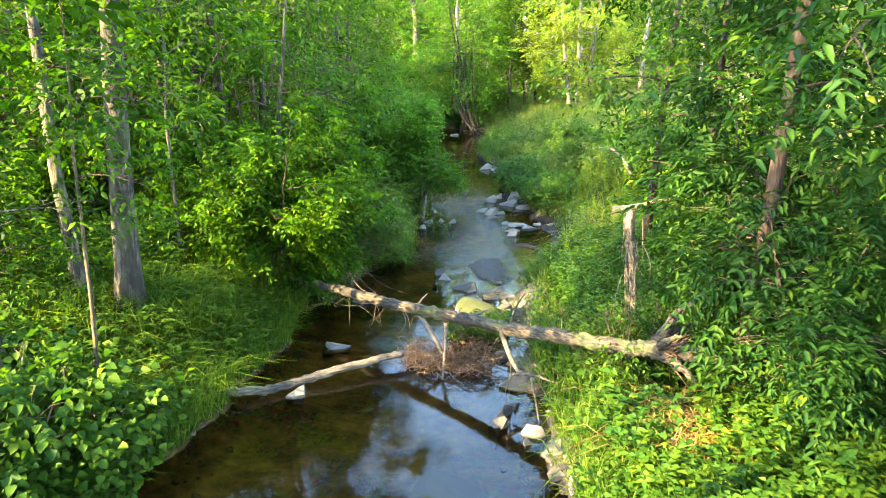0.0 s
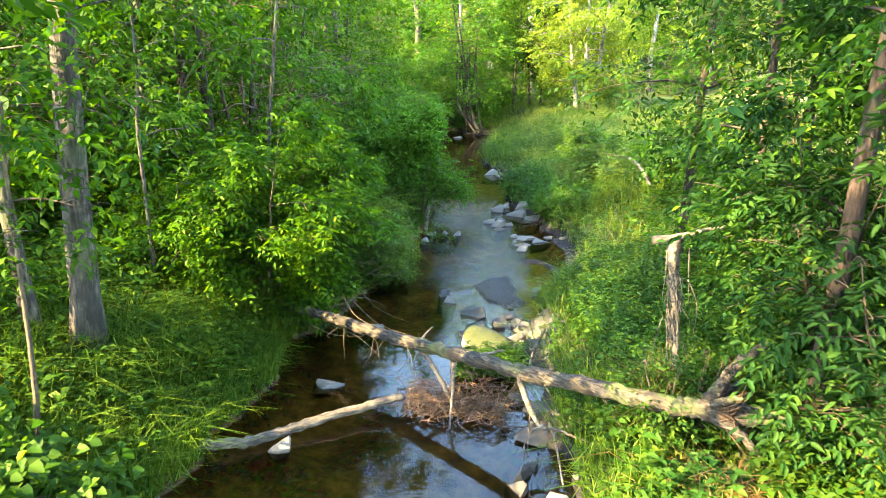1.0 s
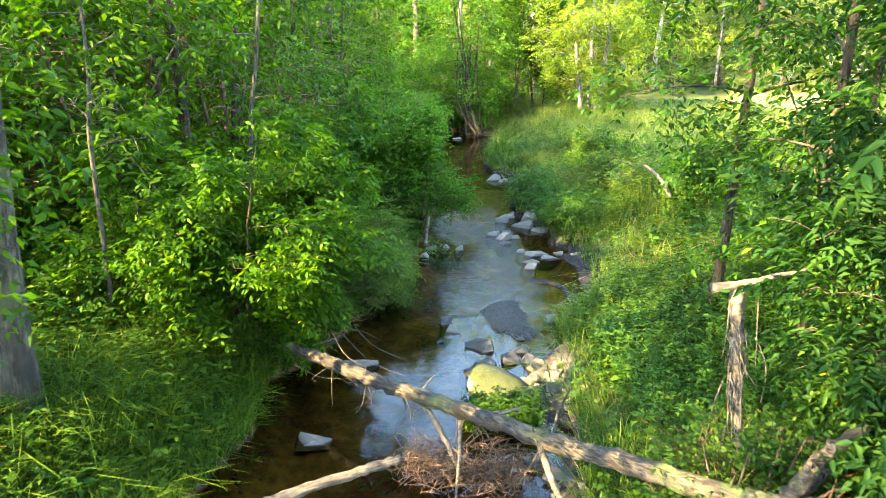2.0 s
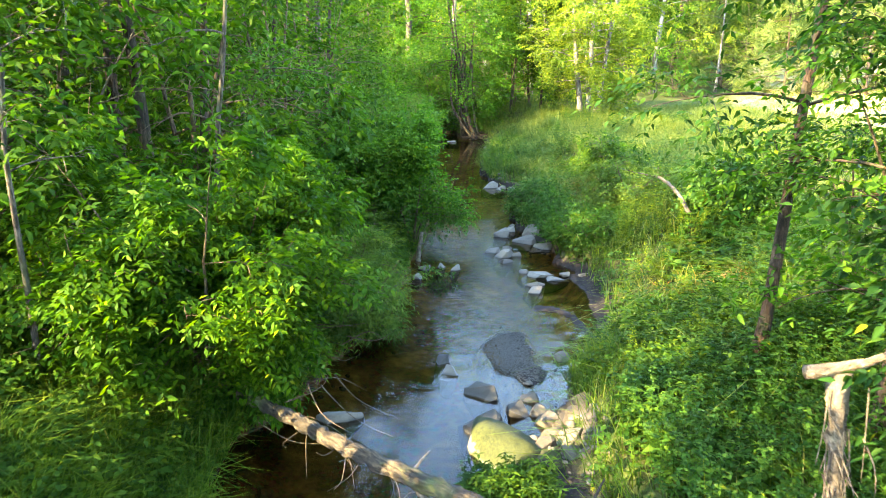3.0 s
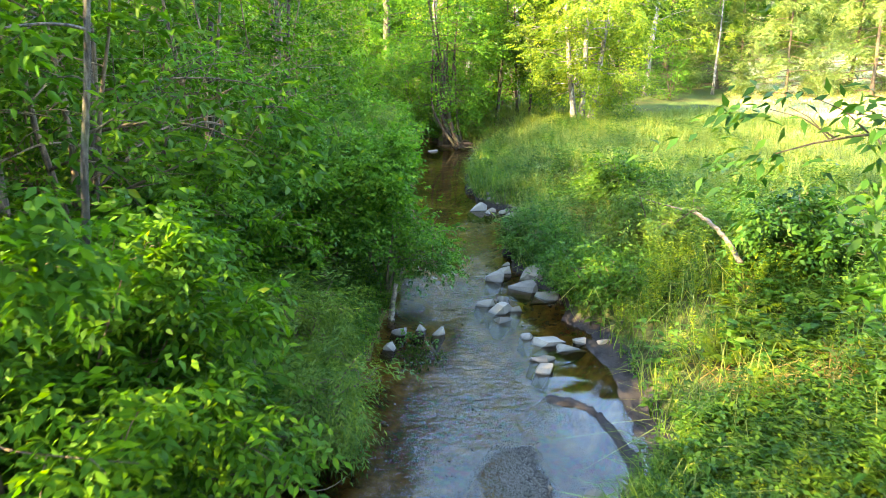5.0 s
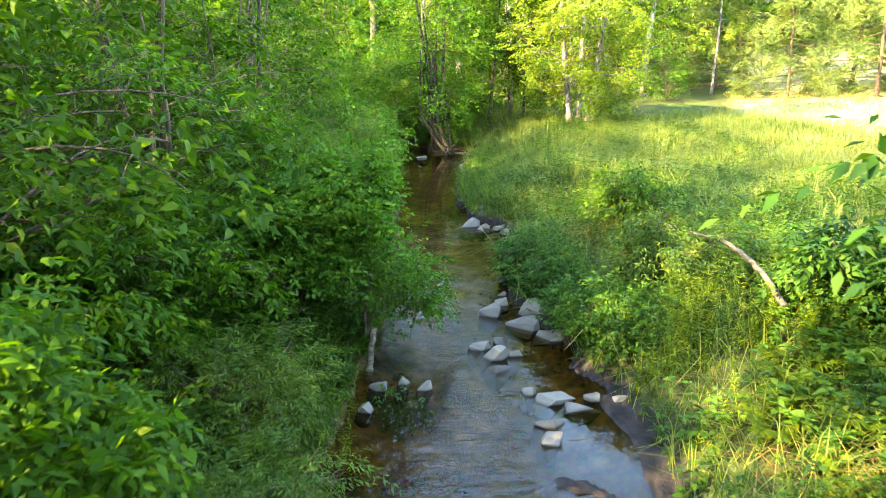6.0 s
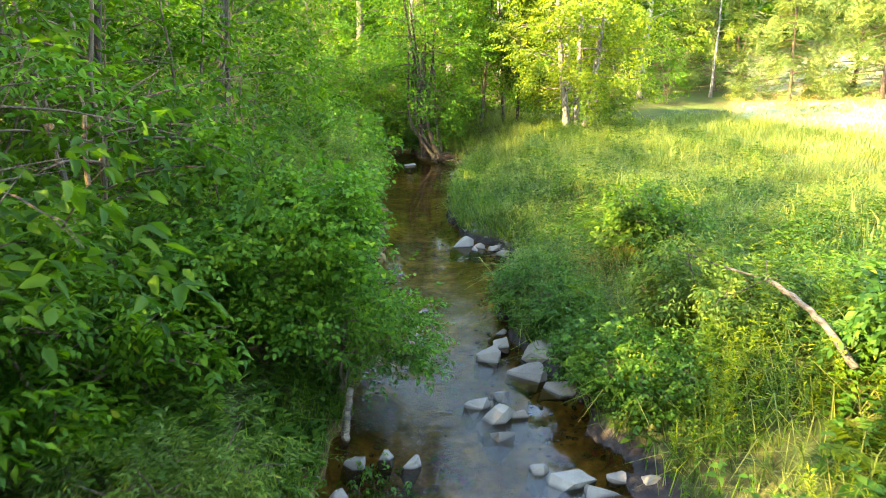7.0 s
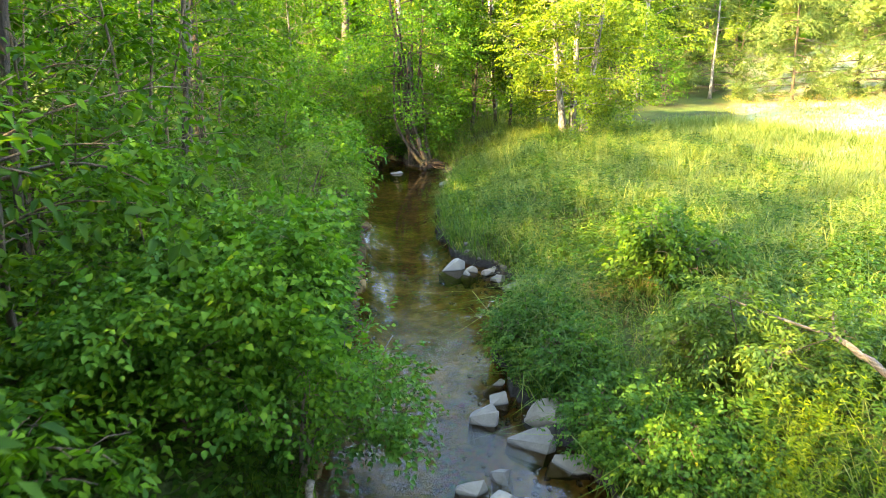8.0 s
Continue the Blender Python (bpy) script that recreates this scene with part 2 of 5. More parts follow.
LOG = bark_material("weathered_log", (0.012, 0.009, 0.007), (0.115, 0.09, 0.064), 0.7, 9.0, 0.22, -46)
DRIFT = bark_material("driftwood", (0.085, 0.066, 0.048), (0.215, 0.175, 0.13), 0.0, 9, 0.15, 28)
GREYWOOD = bark_material("grey_deadwood", (0.03, 0.027, 0.025), (0.105, 0.097, 0.088), 0.1, 9, 0.15, -60)
DEBRIS = bark_material("dry_debris", (0.045, 0.025, 0.014), (0.18, 0.105, 0.06), 0.0)
STONE = stone_material("stream_stone", (0.098, 0.075, 0.057), (0.26, 0.206, 0.162), 0.0, 0.58)
BROWN_STONE = stone_material("brown_stone", (0.042, 0.03, 0.023), (0.135, 0.1, 0.077), 0.0, 0.31)
MOSSY = stone_material("mossy_stone", (0.05, 0.042, 0.035), (0.14, 0.118, 0.096), 0.34, 0.6)
DARK_MOSSY = stone_material("dark_mossy_stone", (0.02, 0.019, 0.018), (0.07, 0.064, 0.058), 0.14, 0.25)
BAR = stone_material("wet_gravel", (0.03, 0.026, 0.028), (0.09, 0.077, 0.08), 0.0, 0.3)
GRAVEL = stone_material("dark_gravel", (0.018, 0.016, 0.017), (0.06, 0.052, 0.054), 0.0, 0.2)
SOIL = ground_material()
WATER = water_material()


# ---- geometry helpers ----
def unit(v):
    return v / (np.linalg.norm(v, axis=-1, keepdims=True) + 1e-9)


class Geo:
    """Vertices and faces gathered into one mesh."""

    def __init__(self):
        self.v, self.f, self.n = [], [], 0

    def add(self, v, *faces):
        v = np.asarray(v, float).reshape(-1, 3)
        self.v.append(v)
        self.f += [np.asarray(f, int) + self.n for f in faces]
        self.n += len(v)
        return self

    def mesh(self, name, mat, smooth=False):
        me = bpy.data.meshes.new(name)
        v = np.concatenate(self.v)
        me.vertices.add(len(v))
        me.vertices.foreach_set("co", v.astype(np.float32).ravel())
        loops = np.concatenate([f.ravel() for f in self.f])
        sizes = np.concatenate([np.full(len(f), f.shape[1]) for f in self.f])
        me.loops.add(len(loops))
        me.loops.foreach_set("vertex_index", loops.astype(np.int32))
        me.polygons.add(len(sizes))
        me.polygons.foreach_set("loop_start", np.r_[0, np.cumsum(sizes)[:-1]].astype(np.int32))
        if smooth:
            me.polygons.foreach_set("use_smooth", np.ones(len(sizes), bool))
        me.update(calc_edges=True)
        me.materials.append(mat)
        return me


def part(name, me, parent=None, label=""):
    ob = new(name, me)
    ob.parent = parent
    return tagged(ob, label)


def thing(name, label, category, at=(0, 0, 0), group="", kind=""):
    ob = new(name)
    ob.location = at
    return tagged(ob, label, category, group, kind)


def tube(geo, path, radii, sides=6, rough=0.0, r=None):
    """A tapered round limb along a path, closed at its ends."""
    path, radii = np.asarray(path, float), np.asarray(radii, float)
    tan = unit(np.gradient(path, axis=0))
    ref = np.where(np.abs(tan[:, 2:]) > 0.9, [[1.0, 0, 0]], [[0, 0, 1.0]])
    a = unit(np.cross(tan, ref))
    b = np.cross(tan, a)
    ang = np.linspace(0, 2 * np.pi, sides, endpoint=False)
    rad = np.repeat(radii[:, None], sides, 1)
    if rough and r is not None:
        rad = rad * (1 + rough * r.standard_normal(rad.shape))
    v = path[:, None] + rad[..., None] * (a[:, None] * np.cos(ang)[None, :, None] + b[:, None] * np.sin(ang)[None, :, None])
    k = len(path)
    i, j = np.meshgrid(np.arange(k - 1), np.arange(sides), indexing="ij")
    j2 = (j + 1) % sides
    quads = np.stack([i * sides + j, i * sides + j2, (i + 1) * sides + j2, (i + 1) * sides + j], -1).reshape(-1, 4)
    caps = np.stack([np.arange(sides)[::-1], (k - 1) * sides + np.arange(sides)])
    geo.add(v, quads, caps)


def leaves(geo, P, D, N, L, W, six=False, fold=0.25, curl=0.15):
    """Pointed leaves from their stalk ends P along D, facing N: folded along the midrib, tips bent down."""
    n = len(P)
    D = unit(D)
    S = unit(np.cross(D, N))
    N = np.cross(S, D)
    L, W = np.broadcast_to(L, n)[:, None], np.broadcast_to(W, n)[:, None]
    tip = P + D * L - N * L * curl
    if six:
        a, b = P + D * L * 0.32, P + D * L * 0.68 - N * L * curl * 0.4
        up = N * W * fold
        v = np.stack([P, a + S * W * 0.5 + up, b + S * W * 0.36 + up * 0.7, tip, b - S * W * 0.36 + up * 0.7, a - S * W * 0.5 + up], 1)
        base = np.arange(n)[:, None] * 6
        geo.add(v, base + np.array([0, 1, 2, 3]), base + np.array([0, 3, 4, 5]))
    else:
        m = P + D * L * 0.42 + N * W * fold * 0.5
        v = np.stack([P, m + S * W * 0.5, tip, m - S * W * 0.5], 1)
        geo.add(v, np.arange(n)[:, None] * 4 + np.array([0, 1, 2, 3]))


def sprays(geo, r, O, D, size, k, leaf, width, droop=0.25, six=False, open_angle=58, flat=0.35):
    """Leafy sprays: k leaves on both sides of a twig from O along D, the last at its tip."""
    n = len(O)
    D = unit(D)
    U = unit(np.array([0, 0, 1.0]) + flat * r.standard_normal((n, 3)))
    S = unit(np.cross(D, U))
    U = np.cross(S, D)
    size = size * r.uniform(0.7, 1.2, (n, 1))
    for i in range(k):
        s = 1.0 if i == k - 1 else (i // 2 + 1) / (k // 2 + 1)
        pos = O + D * size * s
        pos[:, 2] -= (droop * size * s * s)[:, 0]
        a = radians(open_angle) * (0 if i == k - 1 else 1) * (1 if i % 2 else -1)
        d = D * math.cos(a) + S * math.sin(a) + 0.22 * r.standard_normal((n, 3))
        d[:, 2] -= 0.25 + droop * s * 0.7
        nrm = U + 0.35 * r.standard_normal((n, 3))
        scale = r.uniform(0.7, 1.15, n) * (0.75 + 0.25 * math.sin(math.pi * min(s * 0.9, 1)))
        leaves(geo, pos, d, nrm, leaf * scale, width * scale, six)


def blades(geo, r, P, height, width, lean=0.45, push=(0, 0, 0)):
    """Grass blades: a bent strip that tapers to a point."""
    n = len(P)
    az = r.uniform(0, 2 * np.pi, n)
    out = unit(np.stack([np.cos(az), np.sin(az), 0 * az], 1) + np.array(push))
    side = unit(np.stack([-out[:, 1], out[:, 0], 0 * az], 1))
    h = (height * r.uniform(0.55, 1.25, n))[:, None]
    w = (width * r.uniform(0.7, 1.3, n))[:, None]
    b = (lean * r.uniform(0.2, 1.4, n))[:, None]
    up = np.array([0, 0, 1.0])
    m = P + up * h * 0.6 + out * h * b * 0.35
    tip = P + up * h * (1 - b * 0.35) + out * h * b
    v = np.stack([P - side * w / 2, P + side * w / 2, m + side * w * 0.4, m - side * w * 0.4, tip], 1)
    base = np.arange(n)[:, None] * 5
    geo.add(v, base + np.array([0, 1, 2, 3]), base + np.array([3, 2, 4]))


def herbs(geo, r, P, height, levels, per, leaf, width, six=False, tilt=0.15, stem=True, lower=0.15):
    """Leafy plants: upright stems with whorls of leaves, larger below."""
    n = len(P)
    h = height * r.uniform(0.6, 1.25, (n, 1))
    lean = 0.18 * r.standard_normal((n, 3))
    lean[:, 2] = 1
    az0 = r.uniform(0, 6.28, n)
    for i in range(levels):
        s = lower + (1 - lower) * (i + 0.5 + 0.3 * r.standard_normal((n, 1))) / levels
        for j in range(per):
            az = az0 + j * 2 * np.pi / per + i * 1.57 + 0.3 * r.standard_normal(n)
            d = np.stack([np.cos(az), np.sin(az), np.full(n, tilt)], 1) + 0.15 * r.standard_normal((n, 3))
            nrm = np.array([0, 0, 1.0]) + 0.3 * r.standard_normal((n, 3))
            sc = r.uniform(0.65, 1.2, n) * (1.1 - 0.45 * i / levels)
            leaves(geo, P + lean * h * s, d, nrm, leaf * sc, width * sc, six, 0.2, 0.3)
    if stem:
        top = P + lean * h
        w = np.array([0.004, 0, 0])
        v = np.stack([P - w, P + w, top], 1)
        geo.add(v, np.arange(n)[:, None] * 3 + np.array([0, 1, 2]))


# ---- the lie of the land ----
LEFT = [(-40, -3.6), (-10, -3.3), (3, -2.95), (5.5, -2.6), (7, -2.3), (8.2, -2.05), (9.8, -2.0), (11, -1.5), (13, -0.95), (15.6, -0.6), (17.7, -0.4), (22, -0.25), (27, -0.3), (29.5, -0.8), (32, -0.95), (35, -1.0), (37, -2), (40, -6), (44, -14), (52, -30)]
RIGHT = [(-40, 1.4), (-10, 1.2), (3, 1.05), (7, 0.98), (8.2, 0.98), (9.8, 1.1), (11, 1.25), (12, 1.85), (12.5, 2.0), (13.3, 2.17), (14.2, 2.25), (15.0, 2.15), (15.4, 2.15), (16, 1.95), (17.2, 1.95), (18.6, 1.45), (20.2, 1.6), (22, 2.3), (23.2, 2.0), (24.2, 1.3), (26, 1.2), (28.5, 1.4), (31, 1.8), (33, 2.3), (34.5, 1.9), (35.5, 1.0), (37, 0.4), (40, -2.5), (44, -9), (52, -24)]


def bank(y, side):
    t = np.array(side)
    return np.interp(y, t[:, 0], t[:, 1])


def step(a, b, x):
    t = np.clip((x - a) / (b - a), 0, 1)
    return t * t * (3 - 2 * t)


def ripple(x, y, f):
    return np.sin(x * f + 1.3 * np.sin(y * f * 0.7)) * np.cos(y * f * 0.9 + 1.7 * np.sin(x * f * 0.6))


def land(x, y):
    """Height of the ground: the stream's bed, its banks, the wood on one side and the meadow on the other."""
    x, y = np.asarray(x, float), np.asarray(y, float)
    wig = (0.10 * np.sin(y * 3.1) + 0.07 * np.sin(y * 7.3 + 1)) * (1 - 0.85 * step(11.5, 12.3, y) * (1 - step(15.4, 16.2, y)))
    lo, hi = bank(y, LEFT) + wig * 0.6, bank(y, RIGHT) + 0.7 * wig
    dl, dr = lo - x, x - hi
    inside = np.minimum(-dl, -dr)
    bed = -0.12 - 0.14 * step(0, 0.6, inside) + 0.03 * ripple(x, y, 3.3) + 0.015 * ripple(x, y, 9)
    bar = 1 - ((x - 0.82 + 0.12 * np.sin(y * 2.2)) / 0.36) ** 2 - ((y - 12.0) / 0.95) ** 2
    bed = bed + (0.014 - bed) * step(-0.7, 0.35, bar + 0.3 * ripple(x, y, 6))
    bed = bed + 0.30 * np.exp(-(((x - 0.75) / 0.45) ** 2) - ((y - 9.45) / 0.55) ** 2) + 0.14 * np.exp(-(((x - 0.85) / 0.3) ** 2) - ((y - 7.6) / 0.7) ** 2)
    bed = bed + 0.30 * np.exp(-(((x - 0.1) / 0.5) ** 2) - ((y - 8.02) / 0.22) ** 2)
    edge = np.exp(-(((x - hi + 0.08) / 0.2) ** 2)) * step(12.0, 13.0, y) * (1 - step(15.2, 15.9, y))
    bed = bed + 0.165 * edge
    ring = np.sqrt(((x - 1.2) / 0.62) ** 2 + ((y - 12.55) / 1.15) ** 2) + 0.04 * np.sin(7 * y) + 0.03 * np.sin(11 * x)
    ridge = np.clip(1.5 * np.exp(-(((ring - 1) / 0.15) ** 2)), 0, 1) * step(1.0, 1.3, x) * step(11.3, 11.9, y)
    bed = bed + (0.03 - bed) * ridge
    for sx, sy in ((-1.26, 8.62), (-1.62, 7.25)):
        bed = bed + 0.2 * np.exp(-(((x - sx) / 0.3) ** 2) - ((y - sy) / 0.25) ** 2)
    shoal = np.exp(-(((x - 1.7) / 0.5) ** 2) - ((y - 17.6) / 0.8) ** 2) + np.exp(-(((x - 2.0) / 0.5) ** 2) - ((y - 23.2) / 0.8) ** 2)
    bed = bed + 0.14 * shoal
    left = 0.05 + 0.44 * step(0, 0.8, dl) + 0.5 * step(0.5, 2.4, dl) + 0.05 * np.maximum(dl - 3, 0)
    right = 0.015 + 0.10 * (1 - step(10.8, 12.2, y) * (1 - step(15.6, 16.4, y))) + 0.30 * step(0, 0.5, dr) + 0.54 * step(0.6, 2.6, dr) + 0.02 * np.maximum(dr - 4, 0)
    rough = 0.06 * ripple(x, y, 1.7) + 0.035 * ripple(x + 3, y - 2, 4.1) + 0.15 * ripple(x, y, 0.33)
    out = np.where(dl > 0, left + rough * step(0, 1, dl), np.where(dr > 0, right + rough * step(0, 1, dr), bed))
    hill = 9 * step(46, 95, y) + 6 * step(14, 60, -x) + 4 * step(30, 90, x)
    return out + hill


def axis(lo, hi, fine_lo, fine_hi, fine, grow=1.18):
    mid = list(np.arange(fine_lo, fine_hi, fine))
    up, s = [fine_hi], fine
    while up[-1] < hi:
        s *= grow
        up.append(up[-1] + s)
    down, s = [fine_lo - fine], fine
    while down[-1] > lo:
        s *= grow
        down.append(down[-1] - s)
    return np.array(down[::-1] + mid + up)


def sheet(xs, ys, z):
    X, Y = np.meshgrid(xs, ys)
    Z = z(X, Y)
    n, k = X.shape
    i, j = np.meshgrid(np.arange(n - 1), np.arange(k - 1), indexing="ij")
    a = i * k + j
    return np.stack([X, Y, Z], -1).reshape(-1, 3), np.stack([a, a + 1, a + k + 1, a + k], -1).reshape(-1, 4)


g = Geo()
g.add(*sheet(axis(-420, 420, -4, 5, 0.06), axis(-200, 700, 3, 26, 0.07), land))
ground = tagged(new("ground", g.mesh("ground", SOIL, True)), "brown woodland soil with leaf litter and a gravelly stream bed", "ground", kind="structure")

g = Geo()
ys = axis(-60, 52, 2, 36, 0.12, 1.1)
us = np.linspace(0, 1, 40)
Y, U = np.meshgrid(ys, us, indexing="ij")
lo, hi = bank(ys, LEFT)[:, None] - 0.35, bank(ys, RIGHT)[:, None] + 0.35
X = lo + (hi - lo) * U
rif = step(10.5, 12, Y) * (1 - step(19, 24, Y))
Z = 0.006 * rif * (ripple(X, Y, 8) + 0.6 * ripple(X + 1, Y, 17))
n, k = X.shape
i, j = np.meshgrid(np.arange(n - 1), np.arange(k - 1), indexing="ij")
a = i * k + j
g.add(np.stack([X, Y, Z], -1), np.stack([a, a + 1, a + k + 1, a + k], -1).reshape(-1, 4))
water = tagged(new("water", g.mesh("water", WATER, True)), "shallow brown stream with calm pools and riffles mirroring sky", "stream", kind="structure")


# ---- trees and shrubs ----
def on(x, y, dz=0.0):
    return (x, y, float(land(x, y)) + dz)


def grow(r, height, rad, lean=(0, 0), crown=(0.3, 1.0), reach=2.0, limbs=16, rise=0.45, droop=0.12, stems=1, spread=0.0, sub=4, sides=8, wob=0.05, shape="round", side_bias=None):
    """Stems and branches of a tree or shrub, and the places and ways of its twigs."""
    stems_made, branches, sites, ways = [], [], [], []
    for s in range(stems):
        az = 2 * np.pi * s / max(stems, 1) + r.uniform(-0.5, 0.5)
        out = np.array([np.cos(az), np.sin(az), 0]) * spread * r.uniform(0.5, 1.1) if stems > 1 else np.zeros(3)
        h = height * (r.uniform(0.55, 1.12) if stems > 1 else 1)
        t = np.linspace(0, 1, 12)[:, None]
        path = np.concatenate([lean[0] * h * t + out[0] * t ** 1.5, lean[1] * h * t + out[1] * t ** 1.5, h * t], 1)
        path[1:, :2] += np.cumsum(r.standard_normal((11, 2)) * wob * h / 11, 0)
        path[:, 2] -= 0.12 * (1 - t[:, 0])
        path[:, :2] += out[:2] * 0.05
        radii = rad * (1 - 0.9 * t[:, 0]) * (1 + 0.55 * np.exp(-t[:, 0] * h / 0.18))
        wood = Geo()
        stems_made.append(wood)
        tube(wood, path, radii, sides, 0.05, r)
        for j in range(limbs):
            u = crown[0] + (crown[1] - crown[0]) * (j + r.uniform(0, 1)) / limbs
            start = np.array([np.interp(u, t[:, 0], path[:, c]) for c in range(3)])
            az = 2.4 * j + r.uniform(-0.6, 0.6)
            d = np.array([np.cos(az), np.sin(az), rise + r.uniform(-0.2, 0.25)])
            if side_bias is not None:
                d[:2] += side_bias
            v = (u - crown[0]) / (crown[1] - crown[0] + 1e-6)
            prof = {"round": math.sin(math.pi * min(0.22 + 0.7 * v, 1)), "cone": 1.05 - 0.9 * v, "flat": 0.5 + 0.5 * v}[shape]
            length = max(reach * prof * r.uniform(0.65, 1.15), 0.15)
            d = d / np.linalg.norm(d)
            pts, p, dd = [start], start.copy(), d.copy()
            for q in range(6):
                p = p + dd * length / 6
                dd = dd + np.array([*(r.standard_normal(2) * 0.14), -droop * r.uniform(0.5, 1.5)])
                dd /= np.linalg.norm(dd)
                pts.append(p)
            pts = np.array(pts)
            r0 = min(np.interp(u, t[:, 0], radii) * 0.6, 0.009 * length + 0.004)
            wood = Geo()
            branches.append(wood)
            tube(wood, pts, np.linspace(r0, 0.003, 7), 4)
            for m in range(sub):
                w = r.uniform(0.25, 0.95) * 6
                o = pts[int(w)] + (pts[min(int(w) + 1, 6)] - pts[int(w)]) * (w % 1)
                dd = d + 0.75 * r.standard_normal(3)
                dd[2] = dd[2] * 0.5 + 0.1
                dd /= np.linalg.norm(dd)
                q = length * r.uniform(0.22, 0.5)
                e = o + dd * q
                tube(wood, [o, (o + e) / 2 + [0, 0, 0.03], e], [r0 * 0.4, 0.004, 0.002], 3)
                for f in (0.25, 0.5, 0.75, 1.0):
                    sites.append(o + (e - o) * f)
                    ways.append(dd + 0.5 * r.standard_normal(3))
            for f in range(2, 7):
                sites.append(pts[f])
                ways.append((pts[f] - pts[f - 1]) / length * 6 + 0.6 * r.standard_normal(3))
    return (stems_made, branches), np.array(sites), np.array(ways)


def joined(wood):
    g = Geo()
    for w in wood[0] + wood[1]:
        g.add(np.concatenate(w.v), *w.f)
    return g


def leafy(r, sites, ways, count, scatter, size, k, leaf, width, mat, droop=0.25, six=False, open_angle=58, flat=0.35, clump=3):
    heart = r.integers(0, len(sites), max(count // clump, 1))
    pick = heart[r.integers(0, len(heart), count)]
    O = sites[pick] + scatter * r.standard_normal((count, 3))
    D = ways[pick] + 0.35 * r.standard_normal((count, 3))
    D[:, 2] *= 0.6
    g = Geo()
    sprays(g, r, O, unit(D), size, k, leaf, width, droop, six, open_angle, flat)
    return g.mesh("leaves", mat)


def plant(name, label, category, at, wood, wood_mat, crown_mesh, group="", trunk="trunk", crown="crown"):
    top = thing(name, label, category, at, group)
    for w in wood[0]:
        stem = part(trunk, w.mesh(trunk, wood_mat, True), top)
        for b in wood[1][:: len(wood[0])] if len(wood[0]) == 1 else ():
            part("branch", b.mesh("branch", wood_mat, True), stem)
    if len(wood[0]) > 1:
        tagged(part("twig", joined(([], wood[1])).mesh("twig", wood_mat, True), top), kind="stuff")
    part(crown, crown_mesh, top)
    return top


def place(ob, x, y, turn=0.0, size=1.0, dz=0.0):
    return copy_thing(ob, Matrix.Translation(on(x, y, dz)) @ Matrix.Rotation(radians(turn), 4, "Z") @ Matrix.Scale(size, 4))


# tall trees of the wood, leafy almost to the ground
TREES = []
for seed, (h, rad, reach, bark, n, crown) in enumerate([(8.4, 0.13, 2.2, BARK, 690, 0.14), (7.4, 0.10, 2.0, RED_BARK, 650, 0.10), (9.2, 0.15, 2.4, BARK, 720, 0.16), (8.8, 0.11, 2.3, BIRCH, 690, 0.08)]):
    r = np.random.default_rng(100 + seed)
    wood, s, w = grow(r, h, rad, (r.uniform(-0.03, 0.03), r.uniform(-0.03, 0.03)), (crown, 1.0), reach, 24, 0.4, 0.1, sub=4, sides=7)
    TREES.append((joined(wood).mesh("trunk", bark, True), leafy(r, s, w, n, 0.2, 0.5, 7, 0.165, 0.072, FAR_LIT if seed == 3 else WOODS, 0.35, clump=7)))
UNDER = []
for seed, (h, reach, mat) in enumerate([(3.6, 1.3, BOXELDER), (4.4, 1.5, WOODS), (3.0, 1.2, ALDER)]):
    r = np.random.default_rng(130 + seed)
    wood, s, w = grow(r, h, 0.035, (0, 0), (0.08, 1.0), reach, 8, 0.4, 0.12, 4, 1.0, 3, 5, 0.07)
    UNDER.append((joined(wood).mesh("stem", TWIG, True), leafy(r, s, w, 560, 0.17, 0.38, 5, 0.12, 0.054, mat, 0.3, True, clump=6)))


def wood_tree(kind, x, y, turn, size, label="tall leafy tree of the stream-side wood, extended unseen for shade"):
    top = thing("tree", label, "tree", on(x, y), "trees of the wood")
    top.rotation_euler[2], top.scale = radians(turn), (size,) * 3
    part("trunk", TREES[kind][0], top)
    part("crown", TREES[kind][1], top)


def under_bush(kind, x, y, turn, size):
    top = thing("understory_shrub", "tall leafy green understory shrub, one of a stand filled out for shade", "shrub", on(x, y), "shrubs of the wood")
    top.rotation_euler[2], top.scale = radians(turn), (size,) * 3
    part("stem", UNDER[kind][0], top)
    part("foliage", UNDER[kind][1], top)


r = np.random.default_rng(5)
